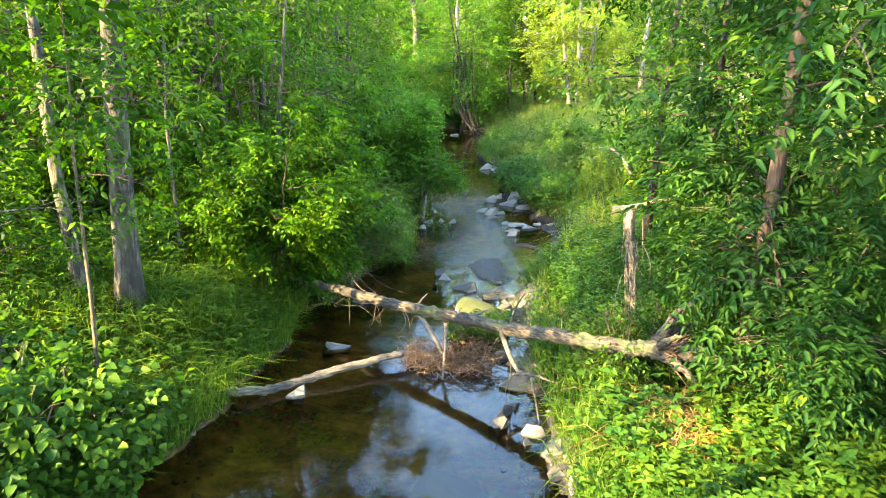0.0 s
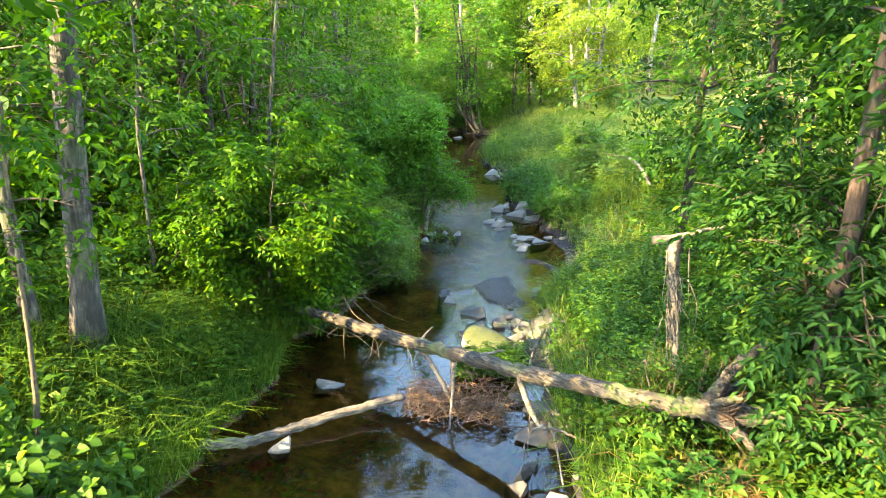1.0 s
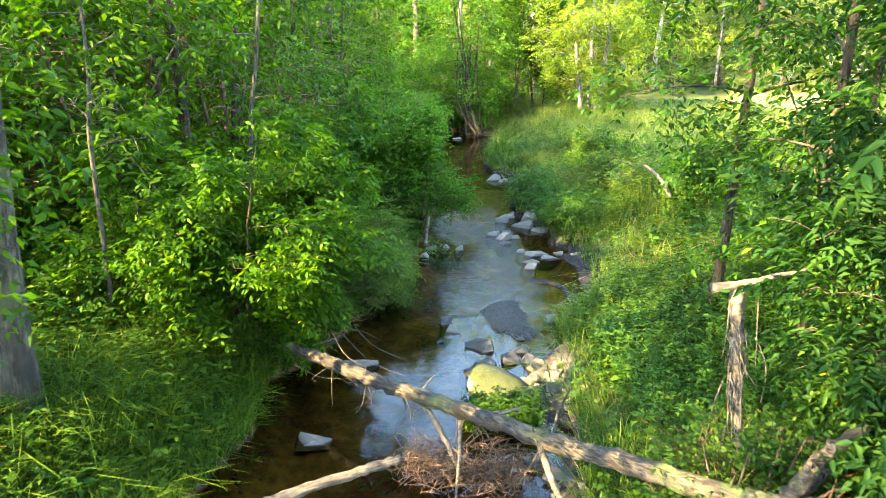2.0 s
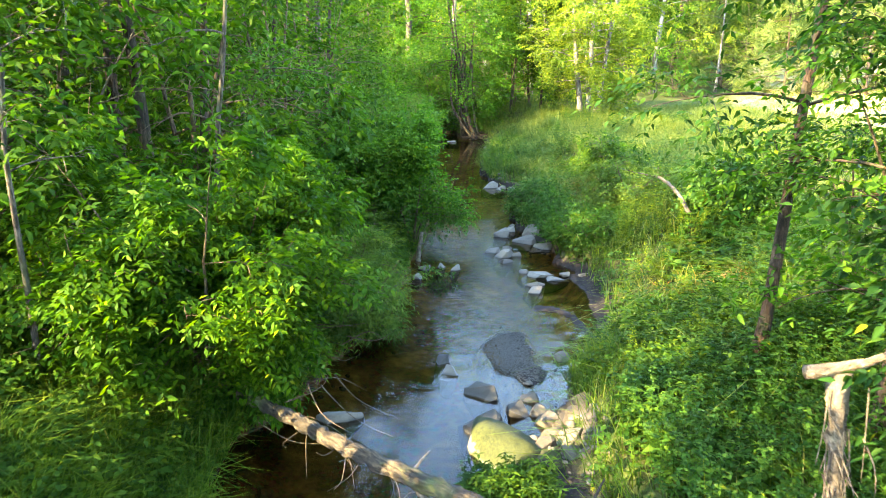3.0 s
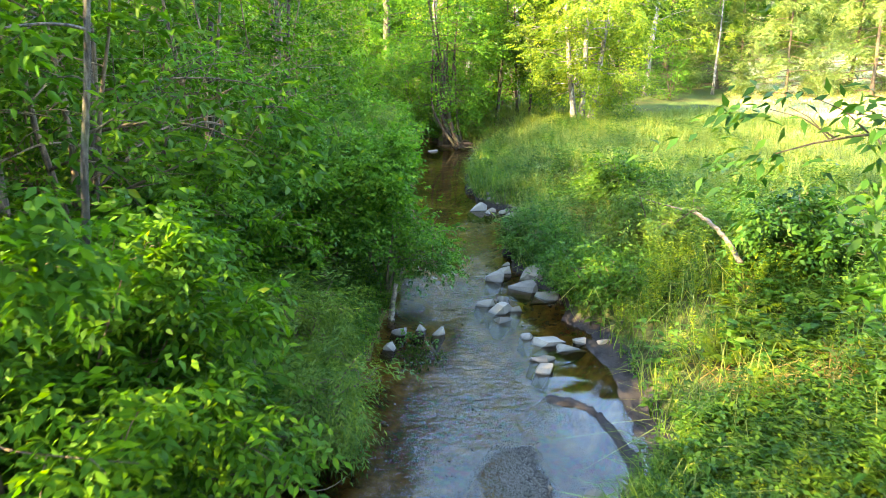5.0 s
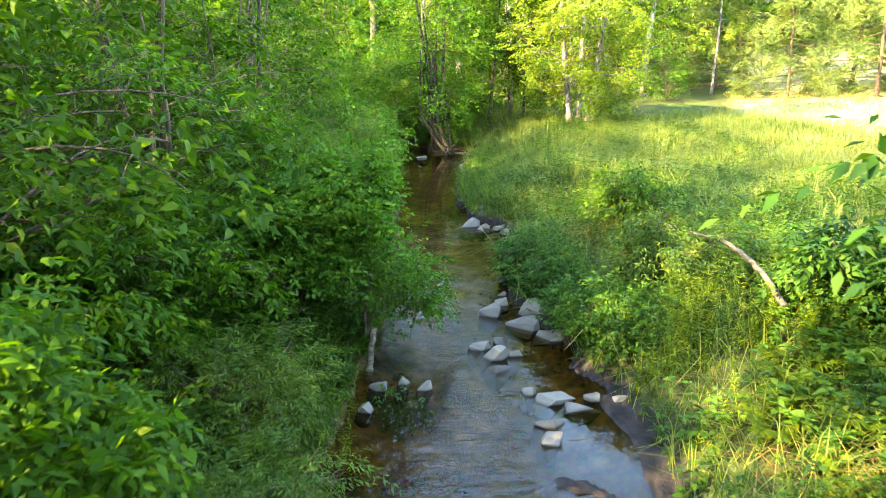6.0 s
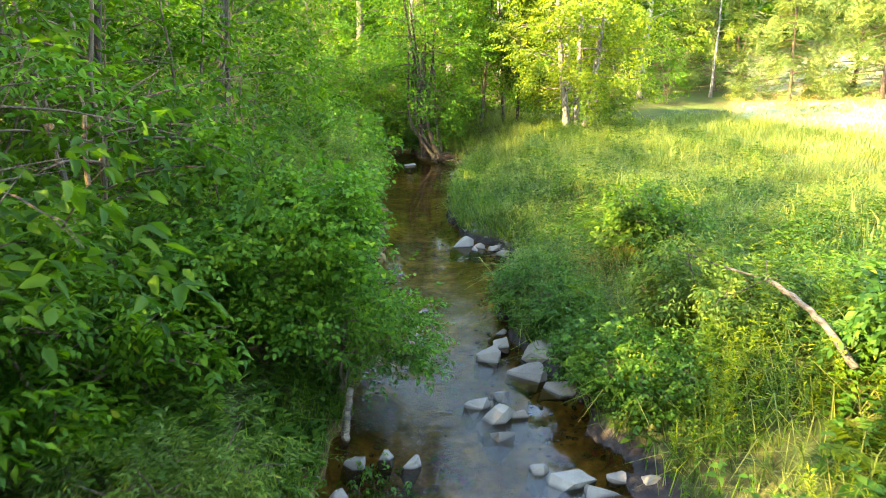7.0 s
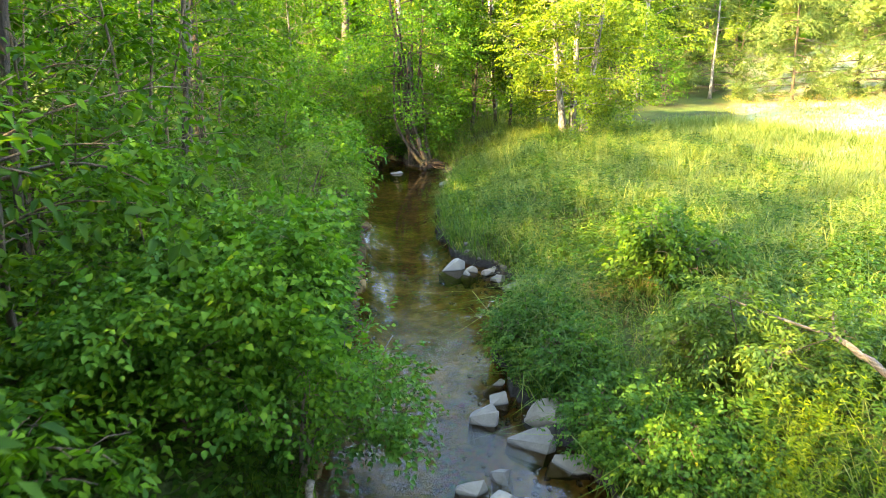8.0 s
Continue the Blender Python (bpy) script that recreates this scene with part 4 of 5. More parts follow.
r = np.random.default_rng(77)
for x, y, sx, sy, sz, turn, mat in [
    (-1.36, 8.6, 0.4, 0.3, 0.08, -15, STONE), (-1.58, 7.25, 0.18, 0.34, 0.13, -25, STONE), (0.44, 9.75, 1.05, 0.9, 0.52, 10, MOSSY), (0.26, 10.2, 0.55, 0.4, 0.24, 30, GRAVEL), (0.34, 10.88, 0.4, 0.34, 0.2, 0, DARK_MOSSY),
    (-0.04, 11.43, 0.28, 0.2, 0.16, 5, STONE), (-0.12, 11.72, 0.26, 0.18, 0.14, 40, GRAVEL), (1.33, 11.78, 0.24, 0.18, 0.18, 20, STONE), (0.66, 10.45, 0.28, 0.26, 0.22, 0, DARK_MOSSY),
    (-1.15, 10.35, 0.45, 0.3, 0.16, 5, STONE), (1.5, 15.2, 0.46, 0.34, 0.17, 15, STONE), (1.68, 15.06, 0.6, 0.28, 0.1, -12, STONE), (1.3, 15.4, 0.25, 0.2, 0.12, 0, STONE), (1.96, 15.23, 0.2, 0.16, 0.1, 0, STONE), (2.22, 15.15, 0.24, 0.16, 0.1, 20, STONE),
    (1.37, 14.7, 0.32, 0.2, 0.15, -5, STONE), (1.33, 14.35, 0.24, 0.2, 0.16, 20, STONE), 
    (1.02, 16.4, 0.42, 0.3, 0.26, 35, STONE), (1.02, 16.05, 0.26, 0.28, 0.2, 0, STONE), (0.86, 16.7, 0.28, 0.2, 0.18, 0, STONE), (1.18, 16.85, 0.3, 0.26, 0.24, 50, STONE), (1.24, 16.45, 0.24, 0.16, 0.14, 0, STONE),
    (1.5, 17.35, 0.46, 0.38, 0.3, -20, STONE), (1.82, 17.0, 0.42, 0.3, 0.24, -15, STONE), (1.12, 17.9, 0.3, 0.3, 0.34, 0, STONE), (1.74, 17.75, 0.4, 0.32, 0.34, 20, STONE), (1.3, 18.3, 0.28, 0.2, 0.2, 0, STONE), (1.34, 18.75, 0.26, 0.2, 0.2, 20, STONE),
    (-0.14, 15.75, 0.28, 0.2, 0.18, 0, STONE), (-0.38, 15.6, 0.24, 0.2, 0.2, 0, STONE), (-0.5, 15.05, 0.18, 0.16, 0.14, 0, STONE), (0.14, 15.55, 0.18, 0.14, 0.14, 30, STONE),
    (1.28, 23.4, 0.62, 0.42, 0.34, 20, STONE), (1.62, 23.2, 0.3, 0.26, 0.2, 0, STONE), (1.5, 23.0, 0.24, 0.2, 0.18, 0, STONE), (1.85, 23.0, 0.28, 0.2, 0.18, 30, STONE), (1.95, 22.6, 0.3, 0.2, 0.2, 0, STONE), (2.12, 22.2, 0.36, 0.24, 0.18, 40, STONE), (2.2, 21.7, 0.3, 0.22, 0.16, 0, STONE),
    (0.5, 33.8, 0.5, 0.36, 0.34, 0, STONE), (2.0, 32.3, 0.5, 0.4, 0.36, 0, STONE), (1.75, 31.7, 0.4, 0.3, 0.26, 0, STONE),
    (0.51, 6.55, 0.24, 0.2, 0.13, 0, GRAVEL), (0.62, 6.75, 0.2, 0.16, 0.18, 40, GRAVEL), (0.85, 6.38, 0.26, 0.22, 0.14, 0, STONE), (1.02, 5.85, 0.34, 0.3, 0.26, 0, DARK_MOSSY), (1.0, 5.5, 0.24, 0.2, 0.15, 0, GRAVEL), (1.08, 5.3, 0.2, 0.18, 0.15, 0, STONE), (0.75, 6.15, 0.14, 0.12, 0.08, 0, GRAVEL), (0.95, 5.75, 0.16, 0.13, 0.1, 30, GRAVEL), (0.7, 6.9, 0.16, 0.14, 0.06, 0, GRAVEL),
    (0.8, 7.4, 0.36, 0.28, 0.16, 0, GRAVEL), (0.9, 7.9, 0.42, 0.3, 0.18, 20, GRAVEL), (0.65, 8.2, 0.3, 0.24, 0.16, 0, GRAVEL), (0.08, 5.45, 0.75, 1.0, -0.07, 20, STONE), (0.5, 5.2, 0.6, 0.6, -0.06, 0, STONE),
    (0.95, 10.25, 0.28, 0.24, 0.24, 0, BROWN_STONE), (1.1, 10.4, 0.26, 0.22, 0.24, 30, BROWN_STONE), (1.22, 10.15, 0.24, 0.2, 0.24, 0, BROWN_STONE), (0.92, 9.9, 0.26, 0.22, 0.2, 10, BROWN_STONE), (1.1, 9.75, 0.24, 0.22, 0.22, 0, BROWN_STONE), (1.0, 9.5, 0.26, 0.2, 0.2, 50, BROWN_STONE), (1.18, 9.45, 0.22, 0.18, 0.2, 0, BROWN_STONE), (0.8, 10.75, 0.22, 0.16, 0.16, 0, BROWN_STONE), (1.3, 10.4, 0.3, 0.24, 0.34, 20, BROWN_STONE), (1.32, 9.9, 0.26, 0.22, 0.3, 70, BROWN_STONE), (1.05, 10.1, 0.2, 0.18, 0.3, 40, BROWN_STONE), (0.86, 10.45, 0.2, 0.22, 0.22, 15, BROWN_STONE), (1.26, 9.65, 0.24, 0.22, 0.26, 0, BROWN_STONE), (0.84, 9.65, 0.2, 0.18, 0.2, 60, BROWN_STONE)]:
    deep = min(float(land(x, y)), 0.0)
    me = stone(r, sx, sy, sz - deep, 0.45 if mat is MOSSY else 0.1)
    me.materials.append(mat)
    me.polygons.foreach_set("use_smooth", np.full(len(me.polygons), mat is MOSSY))
    words = {BROWN_STONE: "rough brown stone in a heap at the water's edge", DARK_MOSSY: "dark wet stone with patches of green moss", STONE: "pale grey angular stone lying in the shallow stream", MOSSY: "dark rounded boulder with green moss on top", GRAVEL: "dark wet stone lying in the shallow stream"}[mat]
    ob = tagged(new("stone" if mat is not MOSSY else "mossy_boulder", me), words, "stone", "stones of the stream")
    ob.location, ob.rotation_euler = (x, y, sz * 0.46 - (sz - deep) * 0.45 + max(float(land(x, y)), 0) * 0.7 + 0.02), (0, 0, radians(turn))

# dark gravel bar in mid-stream, and pebbles along the shores
r = np.random.default_rng(88)
PEBBLES = []
for k in range(5):
    bm = bmesh.new()
    bmesh.ops.create_icosphere(bm, subdivisions=1, radius=1)
    PEBBLES.append(np.array([p.co for p in bm.verts]) * (1 + 0.18 * r.standard_normal((len(bm.verts), 1))))
    TRI = np.array([[v.index for v in f.verts] for f in bm.faces])
    bm.free()


def pebbles(name, mat, label, places):
    g = Geo()
    for x, y, s in places:
        v = PEBBLES[int(r.integers(5))] * s * r.uniform(0.6, 1.2, 3) * [1, 1, 0.7]
        g.add(v + (x, y, float(land(x, y)) + 0.1 * s), TRI)
    return tagged(new(name, g.mesh(name, mat)), label, "gravel", kind="stuff")


bar = [(0.82 - 0.12 * math.sin(y * 2.2) + r.normal(0, 0.2), y, r.uniform(0.003, 0.012)) for y in r.normal(12.0, 0.5, 6000)]
bar += [(0.8 + r.normal(0, 0.4), y, r.uniform(0.008, 0.028)) for y in r.normal(11.9, 0.7, 260)]
pebbles("gravel_bar", BAR, "dark wet gravel bar lying bare in the stream", bar)
shore = [(float(bank(y, RIGHT)) - r.uniform(-0.1, 0.5), y, r.uniform(0.015, 0.05)) for y in np.concatenate([r.uniform(4.5, 12, 200), r.uniform(16, 26, 200)])]
shore += [(float(bank(y, LEFT)) + r.uniform(-0.1, 0.4), y, r.uniform(0.015, 0.045)) for y in r.uniform(4.5, 26, 160)]
shore += [(r.normal(1.5, 0.35), r.normal(17.0, 0.5), r.uniform(0.02, 0.05)) for _ in range(70)]
shore += [(r.normal(1.8, 0.3), r.normal(22.9, 0.5), r.uniform(0.03, 0.07)) for _ in range(60)]
shore += [(r.normal(1.05, 0.14), r.normal(9.9, 0.35), r.uniform(0.02, 0.06)) for _ in range(70)]
pebbles("pebbles", STONE, "small grey pebbles along the water's edge", shore)


# ---- fallen wood ----
def bent(points, n=14):
    """A smooth path through a few points."""
    p = np.array(points, float)
    t = np.linspace(0, len(p) - 1, n)
    q = np.stack([np.interp(t, range(len(p)), p[:, c]) for c in range(3)], 1)
    for _ in range(2):
        q[1:-1] = (q[:-2] + 2 * q[1:-1] + q[2:]) / 4
    return q


def limb(name, points, r0, r1, mat, parent, sides=8, n=14, label="", rough=0.06):
    g = Geo()
    q = bent(points, n)
    q[1:-1] += np.random.default_rng(len(name) + int(abs(points[0][0]) * 100)).standard_normal((n - 2, 3)) * min(r0 * 0.12, 0.01)
    tube(g, q, np.linspace(r0, r1, n), sides, rough, np.random.default_rng(3))
    return part(name, g.mesh(name, mat, True), parent, label)


log = thing("fallen_log", "weathered fallen tree trunk with roots lying across the stream", "log")
limb("trunk", [(-2.3, 10.3, 0.40), (-1.5, 9.55, 0.47), (-0.98, 9.0, 0.51), (-0.11, 8.18, 0.58), (0.7, 7.4, 0.68), (1.70, 6.33, 0.88), (1.95, 6.1, 0.95)], 0.055, 0.075, LOG, log, 16, 90, rough=0.12)
for a, b in [((2.05, 6.15, 1.3), 0.05), ((2.45, 5.95, 0.95), 0.05), ((2.2, 5.7, 0.7), 0.04), ((2.25, 6.35, 1.1), 0.035), ((2.0, 5.8, 1.2), 0.03), ((2.35, 6.1, 0.7), 0.035)]:
    limb("root", [(1.88, 6.15, 0.93), tuple((np.array(a) + (1.88, 6.15, 0.93)) / 2 + (0.03, 0, 0.04)), a], b * 1.5, 0.012, LOG, log, 6)
limb("branch", [(0.6, 7.45, 0.68), (0.66, 7.22, 0.5), (0.74, 7.08, 0.35), (0.82, 7.02, 0.31)], 0.03, 0.02, DRIFT, log, 7)
limb("branch", [(0.78, 7.05, 0.33), (0.95, 6.98, 0.32), (1.12, 6.9, 0.27), (1.42, 6.76, 0.24)], 0.016, 0.006, DRIFT, log, 6)
limb("branch", [(0.88, 7.02, 0.32), (0.91, 6.82, 0.16), (0.93, 6.6, -0.04)], 0.014, 0.007, DRIFT, log, 6)
limb("branch", [(0.8, 7.03, 0.32), (0.7, 7.0, 0.33), (0.62, 6.96, 0.18), (0.63, 6.94, 0.05)], 0.011, 0.004, DRIFT, log, 5)
limb("branch", [(0.7, 7.16, 0.45), (0.68, 7.08, 0.25), (0.66, 7.0, 0.02)], 0.008, 0.003, TWIG, log, 5)
limb("branch", [(-0.3, 8.35, 0.52), (-0.1, 8.1, 0.28), (0.0, 7.95, 0.1)], 0.03, 0.02, DRIFT, log, 6)
limb("branch", [(0.02, 8.05, 0.5), (0.0, 7.75, 0.25), (-0.03, 7.6, 0.0)], 0.02, 0.01, DRIFT, log, 6)
limb("branch", [(0.72, 7.45, 0.7), (0.78, 7.6, 0.85), (0.9, 7.75, 0.95)], 0.02, 0.006, LOG, log, 5)

limb("branch", [(-0.62, 8.66, 0.50), (-0.2, 8.22, 0.60), (0.28, 7.86, 0.66), (0.5, 7.8, 0.74)], 0.034, 0.012, DRIFT, log, 7)
limb("branch", [(-0.35, 8.4, 0.56), (-0.28, 8.45, 0.66), (-0.2, 8.5, 0.72)], 0.016, 0.005, DRIFT, log, 5)
limb("branch", [(1.9, 6.15, 0.95), (2.0, 6.2, 1.12), (2.12, 6.2, 1.3), (2.32, 6.2, 1.45)], 0.062, 0.03, LOG, log, 7)
limb("branch", [(1.95, 6.1, 0.9), (2.25, 5.95, 0.92), (2.65, 5.8, 0.95)], 0.05, 0.015, LOG, log, 7)
r = np.random.default_rng(29)
for _ in range(26):
    u = r.uniform(0, 1)
    o = np.array([-1.4, 9.45, 0.38]) * (1 - u) + np.array([1.3, 6.75, 0.8]) * u
    e = o + np.array([r.normal(0, 0.14), r.normal(-0.08, 0.14), r.uniform(-0.4, -0.08) if r.uniform() < 0.7 else r.uniform(0.05, 0.2)])
    limb("twig", [tuple(o), tuple((o + e) / 2 + r.normal(0, 0.05, 3)), tuple(e)], 0.006, 0.002, TWIG, log, 4, 7)
for _ in range(22):
    a = r.uniform(0, 6.28)
    o = np.array([1.93, 6.12, 0.93])
    e = o + np.array([0.12 + 0.16 * r.uniform(), -0.05, 0]) + 0.3 * r.uniform(0.4, 1) * np.array([0.5 * math.cos(a), 0.8 * math.cos(a), math.sin(a)])
    limb("root", [tuple(o), tuple((o + e) / 2 + r.normal(0, 0.05, 3)), tuple(e)], 0.016, 0.003, DEBRIS, log, 4, 7)

drift = thing("driftwood_pole", "pale barkless driftwood pole lying in the pool", "driftwood")
limb("pole", [(-2.3, 7.1, 0.12), (-1.9, 7.28, 0.05), (-1.5, 7.5, 0.08), (-0.9, 7.85, 0.12), (-0.5, 8.05, 0.14)], 0.05, 0.042, DRIFT, drift, 12, 40, rough=0.08)

g = Geo()
r = np.random.default_rng(9)
for _ in range(700):
    o = np.array([r.choice([-0.2, 0.32]) + r.normal(0, 0.17), 0, abs(r.normal(0.06, 0.11))])
    o[1] = 8.0 - 0.15 * o[0] + r.normal(0, 0.16)
    d = unit(np.array([r.normal(0, 1), r.normal(0, 0.6), r.normal(0.0, 0.55)])) * r.uniform(0.06, 0.34)
    tube(g, bent([o - d / 2, o + r.normal(0, 0.03, 3), o + d / 2], 5), np.linspace(0.005, 0.0015, 5) * r.uniform(0.5, 1.8), 3)
tagged(new("debris_pile", g.mesh("debris_pile", DEBRIS)), "tangled heap of brown twigs caught against the fallen log", "debris", kind="stuff")

twigs = thing("dead_branch", "bare grey twigs hanging from the bank over the water", "dead wood")
r = np.random.default_rng(19)
for _ in range(16):
    o = np.array([r.uniform(-1.9, -1.1), r.uniform(9.4, 11.6), r.uniform(0.25, 0.7)])
    e = o + np.array([r.uniform(0.3, 0.9), r.uniform(-0.5, 0.3), r.uniform(-0.35, 0.25)])
    limb("twig", [tuple(o), tuple((o + e) / 2 + r.normal(0, 0.08, 3)), tuple(e)], 0.008, 0.002, TWIG, twigs, 4, 8)

sticks = thing("dead_sticks", "pale broken sticks leaning together on the sunlit bank", "dead wood")
for a, b in [((2.08, 5.5, 0.42), (2.38, 5.68, 0.82)), ((2.16, 5.34, 0.45), (2.4, 5.56, 0.8)), ((2.14, 5.68, 0.6), (2.3, 5.54, 0.72)), ((2.45, 5.3, 0.5), (2.42, 5.5, 0.85))]:
    limb("stick", [a, tuple((np.array(a) + b) / 2 + (0.01, 0, 0.02)), b], 0.012, 0.006, DRIFT, sticks, 6, 8)

snag = thing("broken_snag", "short broken snag with a pale splintered crossing branch", "dead wood")
limb("post", [(1.92, 6.88, 0.6), (1.84, 6.9, 1.4), (1.8, 6.94, 2.04)], 0.022, 0.045, DRIFT, snag, 10, 20, rough=0.3)
limb("crosspiece", [(1.63, 6.93, 2.05), (1.82, 6.95, 2.06), (2.0, 6.97, 2.1), (2.3, 7.05, 2.14)], 0.038, 0.012, DRIFT, snag)

for _ in range(26):
    o = np.array([r.uniform(1.72, 1.92), r.uniform(6.85, 6.95), r.uniform(1.3, 2.0)])
    e = o + np.array([r.normal(0, 0.07), r.normal(-0.05, 0.05), -r.uniform(0.2, 0.6)])
    limb("fibre", [tuple(o), tuple((o + e) / 2 + r.normal(0, 0.03, 3)), tuple(e)], 0.006, 0.002, DRIFT, snag, 4, 7)

dead = thing("dead_tree", "grey barkless dead trunk lying over the bushes", "dead wood")
limb("trunk", [(3.82, 15.0, 1.1), (3.77, 15.45, 1.33), (3.72, 15.9, 1.43), (3.66, 16.35, 1.47)], 0.036, 0.022, GREYWOOD, dead, 8, 20, rough=0.12)
limb("branch", [(3.68, 16.25, 1.47), (3.45, 16.9, 1.44), (3.2, 17.5, 1.46)], 0.015, 0.006, GREYWOOD, dead, 6)
limb("branch", [(3.67, 16.3, 1.47), (3.68, 16.35, 1.56), (3.7, 16.4, 1.64)], 0.014, 0.006, DRIFT, dead, 6)

stick = thing("pale_stick", "thin pale forked stick leaning out of the shallow water", "dead wood")
limb("stem", [(-0.3, 18.5, 0.0), (0.0, 18.9, 0.22), (0.22, 19.3, 0.42)], 0.014, 0.006, DRIFT, stick, 6)
limb("fork", [(0.02, 18.95, 0.23), (0.12, 19.0, 0.34), (0.16, 19.0, 0.46)], 0.008, 0.003, DRIFT, stick, 5)
stub = thing("broken_stub", "short barkless stub standing at the water's edge", "dead wood")
limb("stem", [(-0.5, 16.1, -0.1), (-0.47, 16.1, 0.2), (-0.42, 16.12, 0.52)], 0.045, 0.03, DRIFT, stub, 8)


# ---- trunks along the banks ----
def bank_tree(name, label, x, y, top, rad, bark, crown_lo, reach, n, leaf_mat, seed, limbs=14, leaf=(0.11, 0.042), k=7, size=0.4, bias=None, wob=0.03, rise=0.3, six=False, flat=0.35, open_angle=58, clump=3):
    r = np.random.default_rng(seed)
    h = top[2]
    wood, s, w = grow(r, h, rad, (top[0] / h, top[1] / h), (crown_lo, 1.0), reach, limbs, rise, 0.1, sub=5, wob=wob, side_bias=bias)
    return plant(name, label, "tree", on(x, y), wood, bark, leafy(r, s, w, n, 0.15, size, k, leaf[0], leaf[1], leaf_mat, 0.35, six, open_angle, flat, clump))


bank_tree("old_tree", "thick grey-barked tree on the wooded bank", -3.4, 7.5, (1.0, -1.0, 10.0), 0.145, BARK, 0.3, 1.7, 320, WOODS, 1, wob=0.02, clump=12)
bank_tree("tree", "slender grey-barked tree on the wooded bank", -3.85, 7.5, (-0.6, 0.6, 9.0), 0.08, BARK, 0.3, 1.7, 300, WOODS, 2, clump=12)
bank_tree("sapling", "thin pale sapling on the wooded bank", -3.4, 9.3, (0.1, 0, 6.0), 0.03, BARK, 0.3, 1.0, 120, WOODS, 3)
bank_tree("tree", "leaning slender tree on the wooded bank", -3.3, 5.4, (-2.2, 0.5, 8.0), 0.08, BARK, 0.2, 1.6, 420, WOODS, 4)
bank_tree("tree", "brown-barked tree on the wooded bank", -3.75, 13.1, (-0.6, 0, 10.0), 0.095, RED_BARK, 0.5, 1.9, 300, WOODS, 5, clump=16)
bank_tree("tree", "brown-barked tree on the wooded bank", -4.4, 13.6, (-0.3, 0, 10.0), 0.09, RED_BARK, 0.5, 1.9, 300, WOODS, 6, clump=16)
bank_tree("sapling", "thin leaning sapling among the bushes", -2.9, 12.3, (0.9, 0, 7.0), 0.04, BARK, 0.3, 1.2, 320, WOODS, 7)
bank_tree("tree", "slender reddish tree on the meadow bank", 2.72, 9.85, (0.9, 0.8, 8.5), 0.065, RED_BARK, 0.25, 1.6, 750, ASH, 9)
bank_tree("tree", "slender reddish tree on the meadow bank", 3.0, 8.4, (0.4, 0.3, 8.5), 0.06, RED_BARK, 0.15, 1.6, 800, ASH, 10)
bank_tree("tree", "stout reddish-barked tree on the meadow bank", 2.7, 6.3, (0.9, 0.0, 10.0), 0.085, RED_BARK, 0.12, 1.9, 2000, ASH, 11)
bank_tree("ash_tree", "young ash tree with long compound leaves", 3.35, 4.7, (0.1, 0.2, 5.5), 0.05, RED_BARK, 0.36, 1.7, 560, ASH, 12, leaf=(0.12, 0.042), k=9, size=0.36, bias=(-0.8, 0.0), six=True, flat=0.1, rise=0.15, open_angle=66)
# unseen crowns left of the path, added to shade the meadow bank
for x, y, s in [(-5.4, 6.1, 82), (-5.3, -0.6, 83)]:
    bank_tree("tree", "unseen high-crowned tree added left of the stream for shade", x, y, (0, 0, 11.5), 0.12, BARK, 0.5, 2.7, 900, WOODS, s, limbs=18, clump=24)
for x, y, s in [(-4.5, 1.0, 85), (-5.0, 4.7, 81)]:
    bank_tree("tree", "unseen dense-crowned tree added left of the stream for shade", x, y, (0, 0, 11.5), 0.12, BARK, 0.52, 2.7, 2200, WOODS, s, limbs=18, clump=5)
for x, y, s in [(-3.6, 14.2, 91), (-3.5, 18.6, 92), (-3.2, 23.4, 93)]:
    bank_tree("tree", "tall tree leaning out high over the stream", x, y, (1.2, 0.3, 14.0), 0.055, RED_BARK, 0.42, 3.0, 1300, WOODS, s, limbs=20, bias=(0.3, 0), leaf=(0.13, 0.06), clump=20)
# crowns added far back in the wood to keep sun off the left bank
for x, y, s in [(-9.8, 12.8, 94), (-10.5, 6.5, 95), (-10.6, 21.0, 98)]:
    bank_tree("tree", "tall broad-crowned tree added deep in the wood for shade", x, y, (0, 0, 11.0), 0.07, RED_BARK, 0.3, 2.8, 900, WOODS, s, limbs=18, leaf=(0.14, 0.07), clump=18)
bank_tree("sapling", "young broad-leaved sapling hanging over the bank grass", -3.1, 6.0, (0.15, 0.1, 4.4), 0.025, TWIG, 0.5, 1.0, 330, BOXELDER, 16, leaf=(0.1, 0.045), k=7, size=0.32, rise=0.1)
bank_tree("sapling", "young broad-leaved sapling hanging over the bank grass", -3.5, 4.6, (-0.1, 0.2, 4.6), 0.025, TWIG, 0.55, 1.1, 330, BOXELDER, 17, leaf=(0.1, 0.045), k=7, size=0.32, rise=0.1)
# high crowns out of view, added to darken the ash thicket below
for x, y, s in [(4.1, 2.8, 86), (4.9, 5.8, 87)]:
    bank_tree("tree", "unseen high-crowned tree added above the meadow bank to block skylight", x, y, (0.2, 0.1, 10.5), 0.11, RED_BARK, 0.36, 3.0, 2600, ASH, s, limbs=20, clump=5, leaf=(0.14, 0.065))
bank_tree("tree", "slender tree shading the meadow bank", 4.6, 7.2, (0.2, 0.2, 9.0), 0.08, RED_BARK, 0.1, 2.0, 1700, ASH, 14)
bank_tree("tree", "slender tree shading the meadow bank", 4.4, 10.3, (0.2, 0.2, 8.0), 0.07, RED_BARK, 0.15, 1.8, 700, ASH, 15)


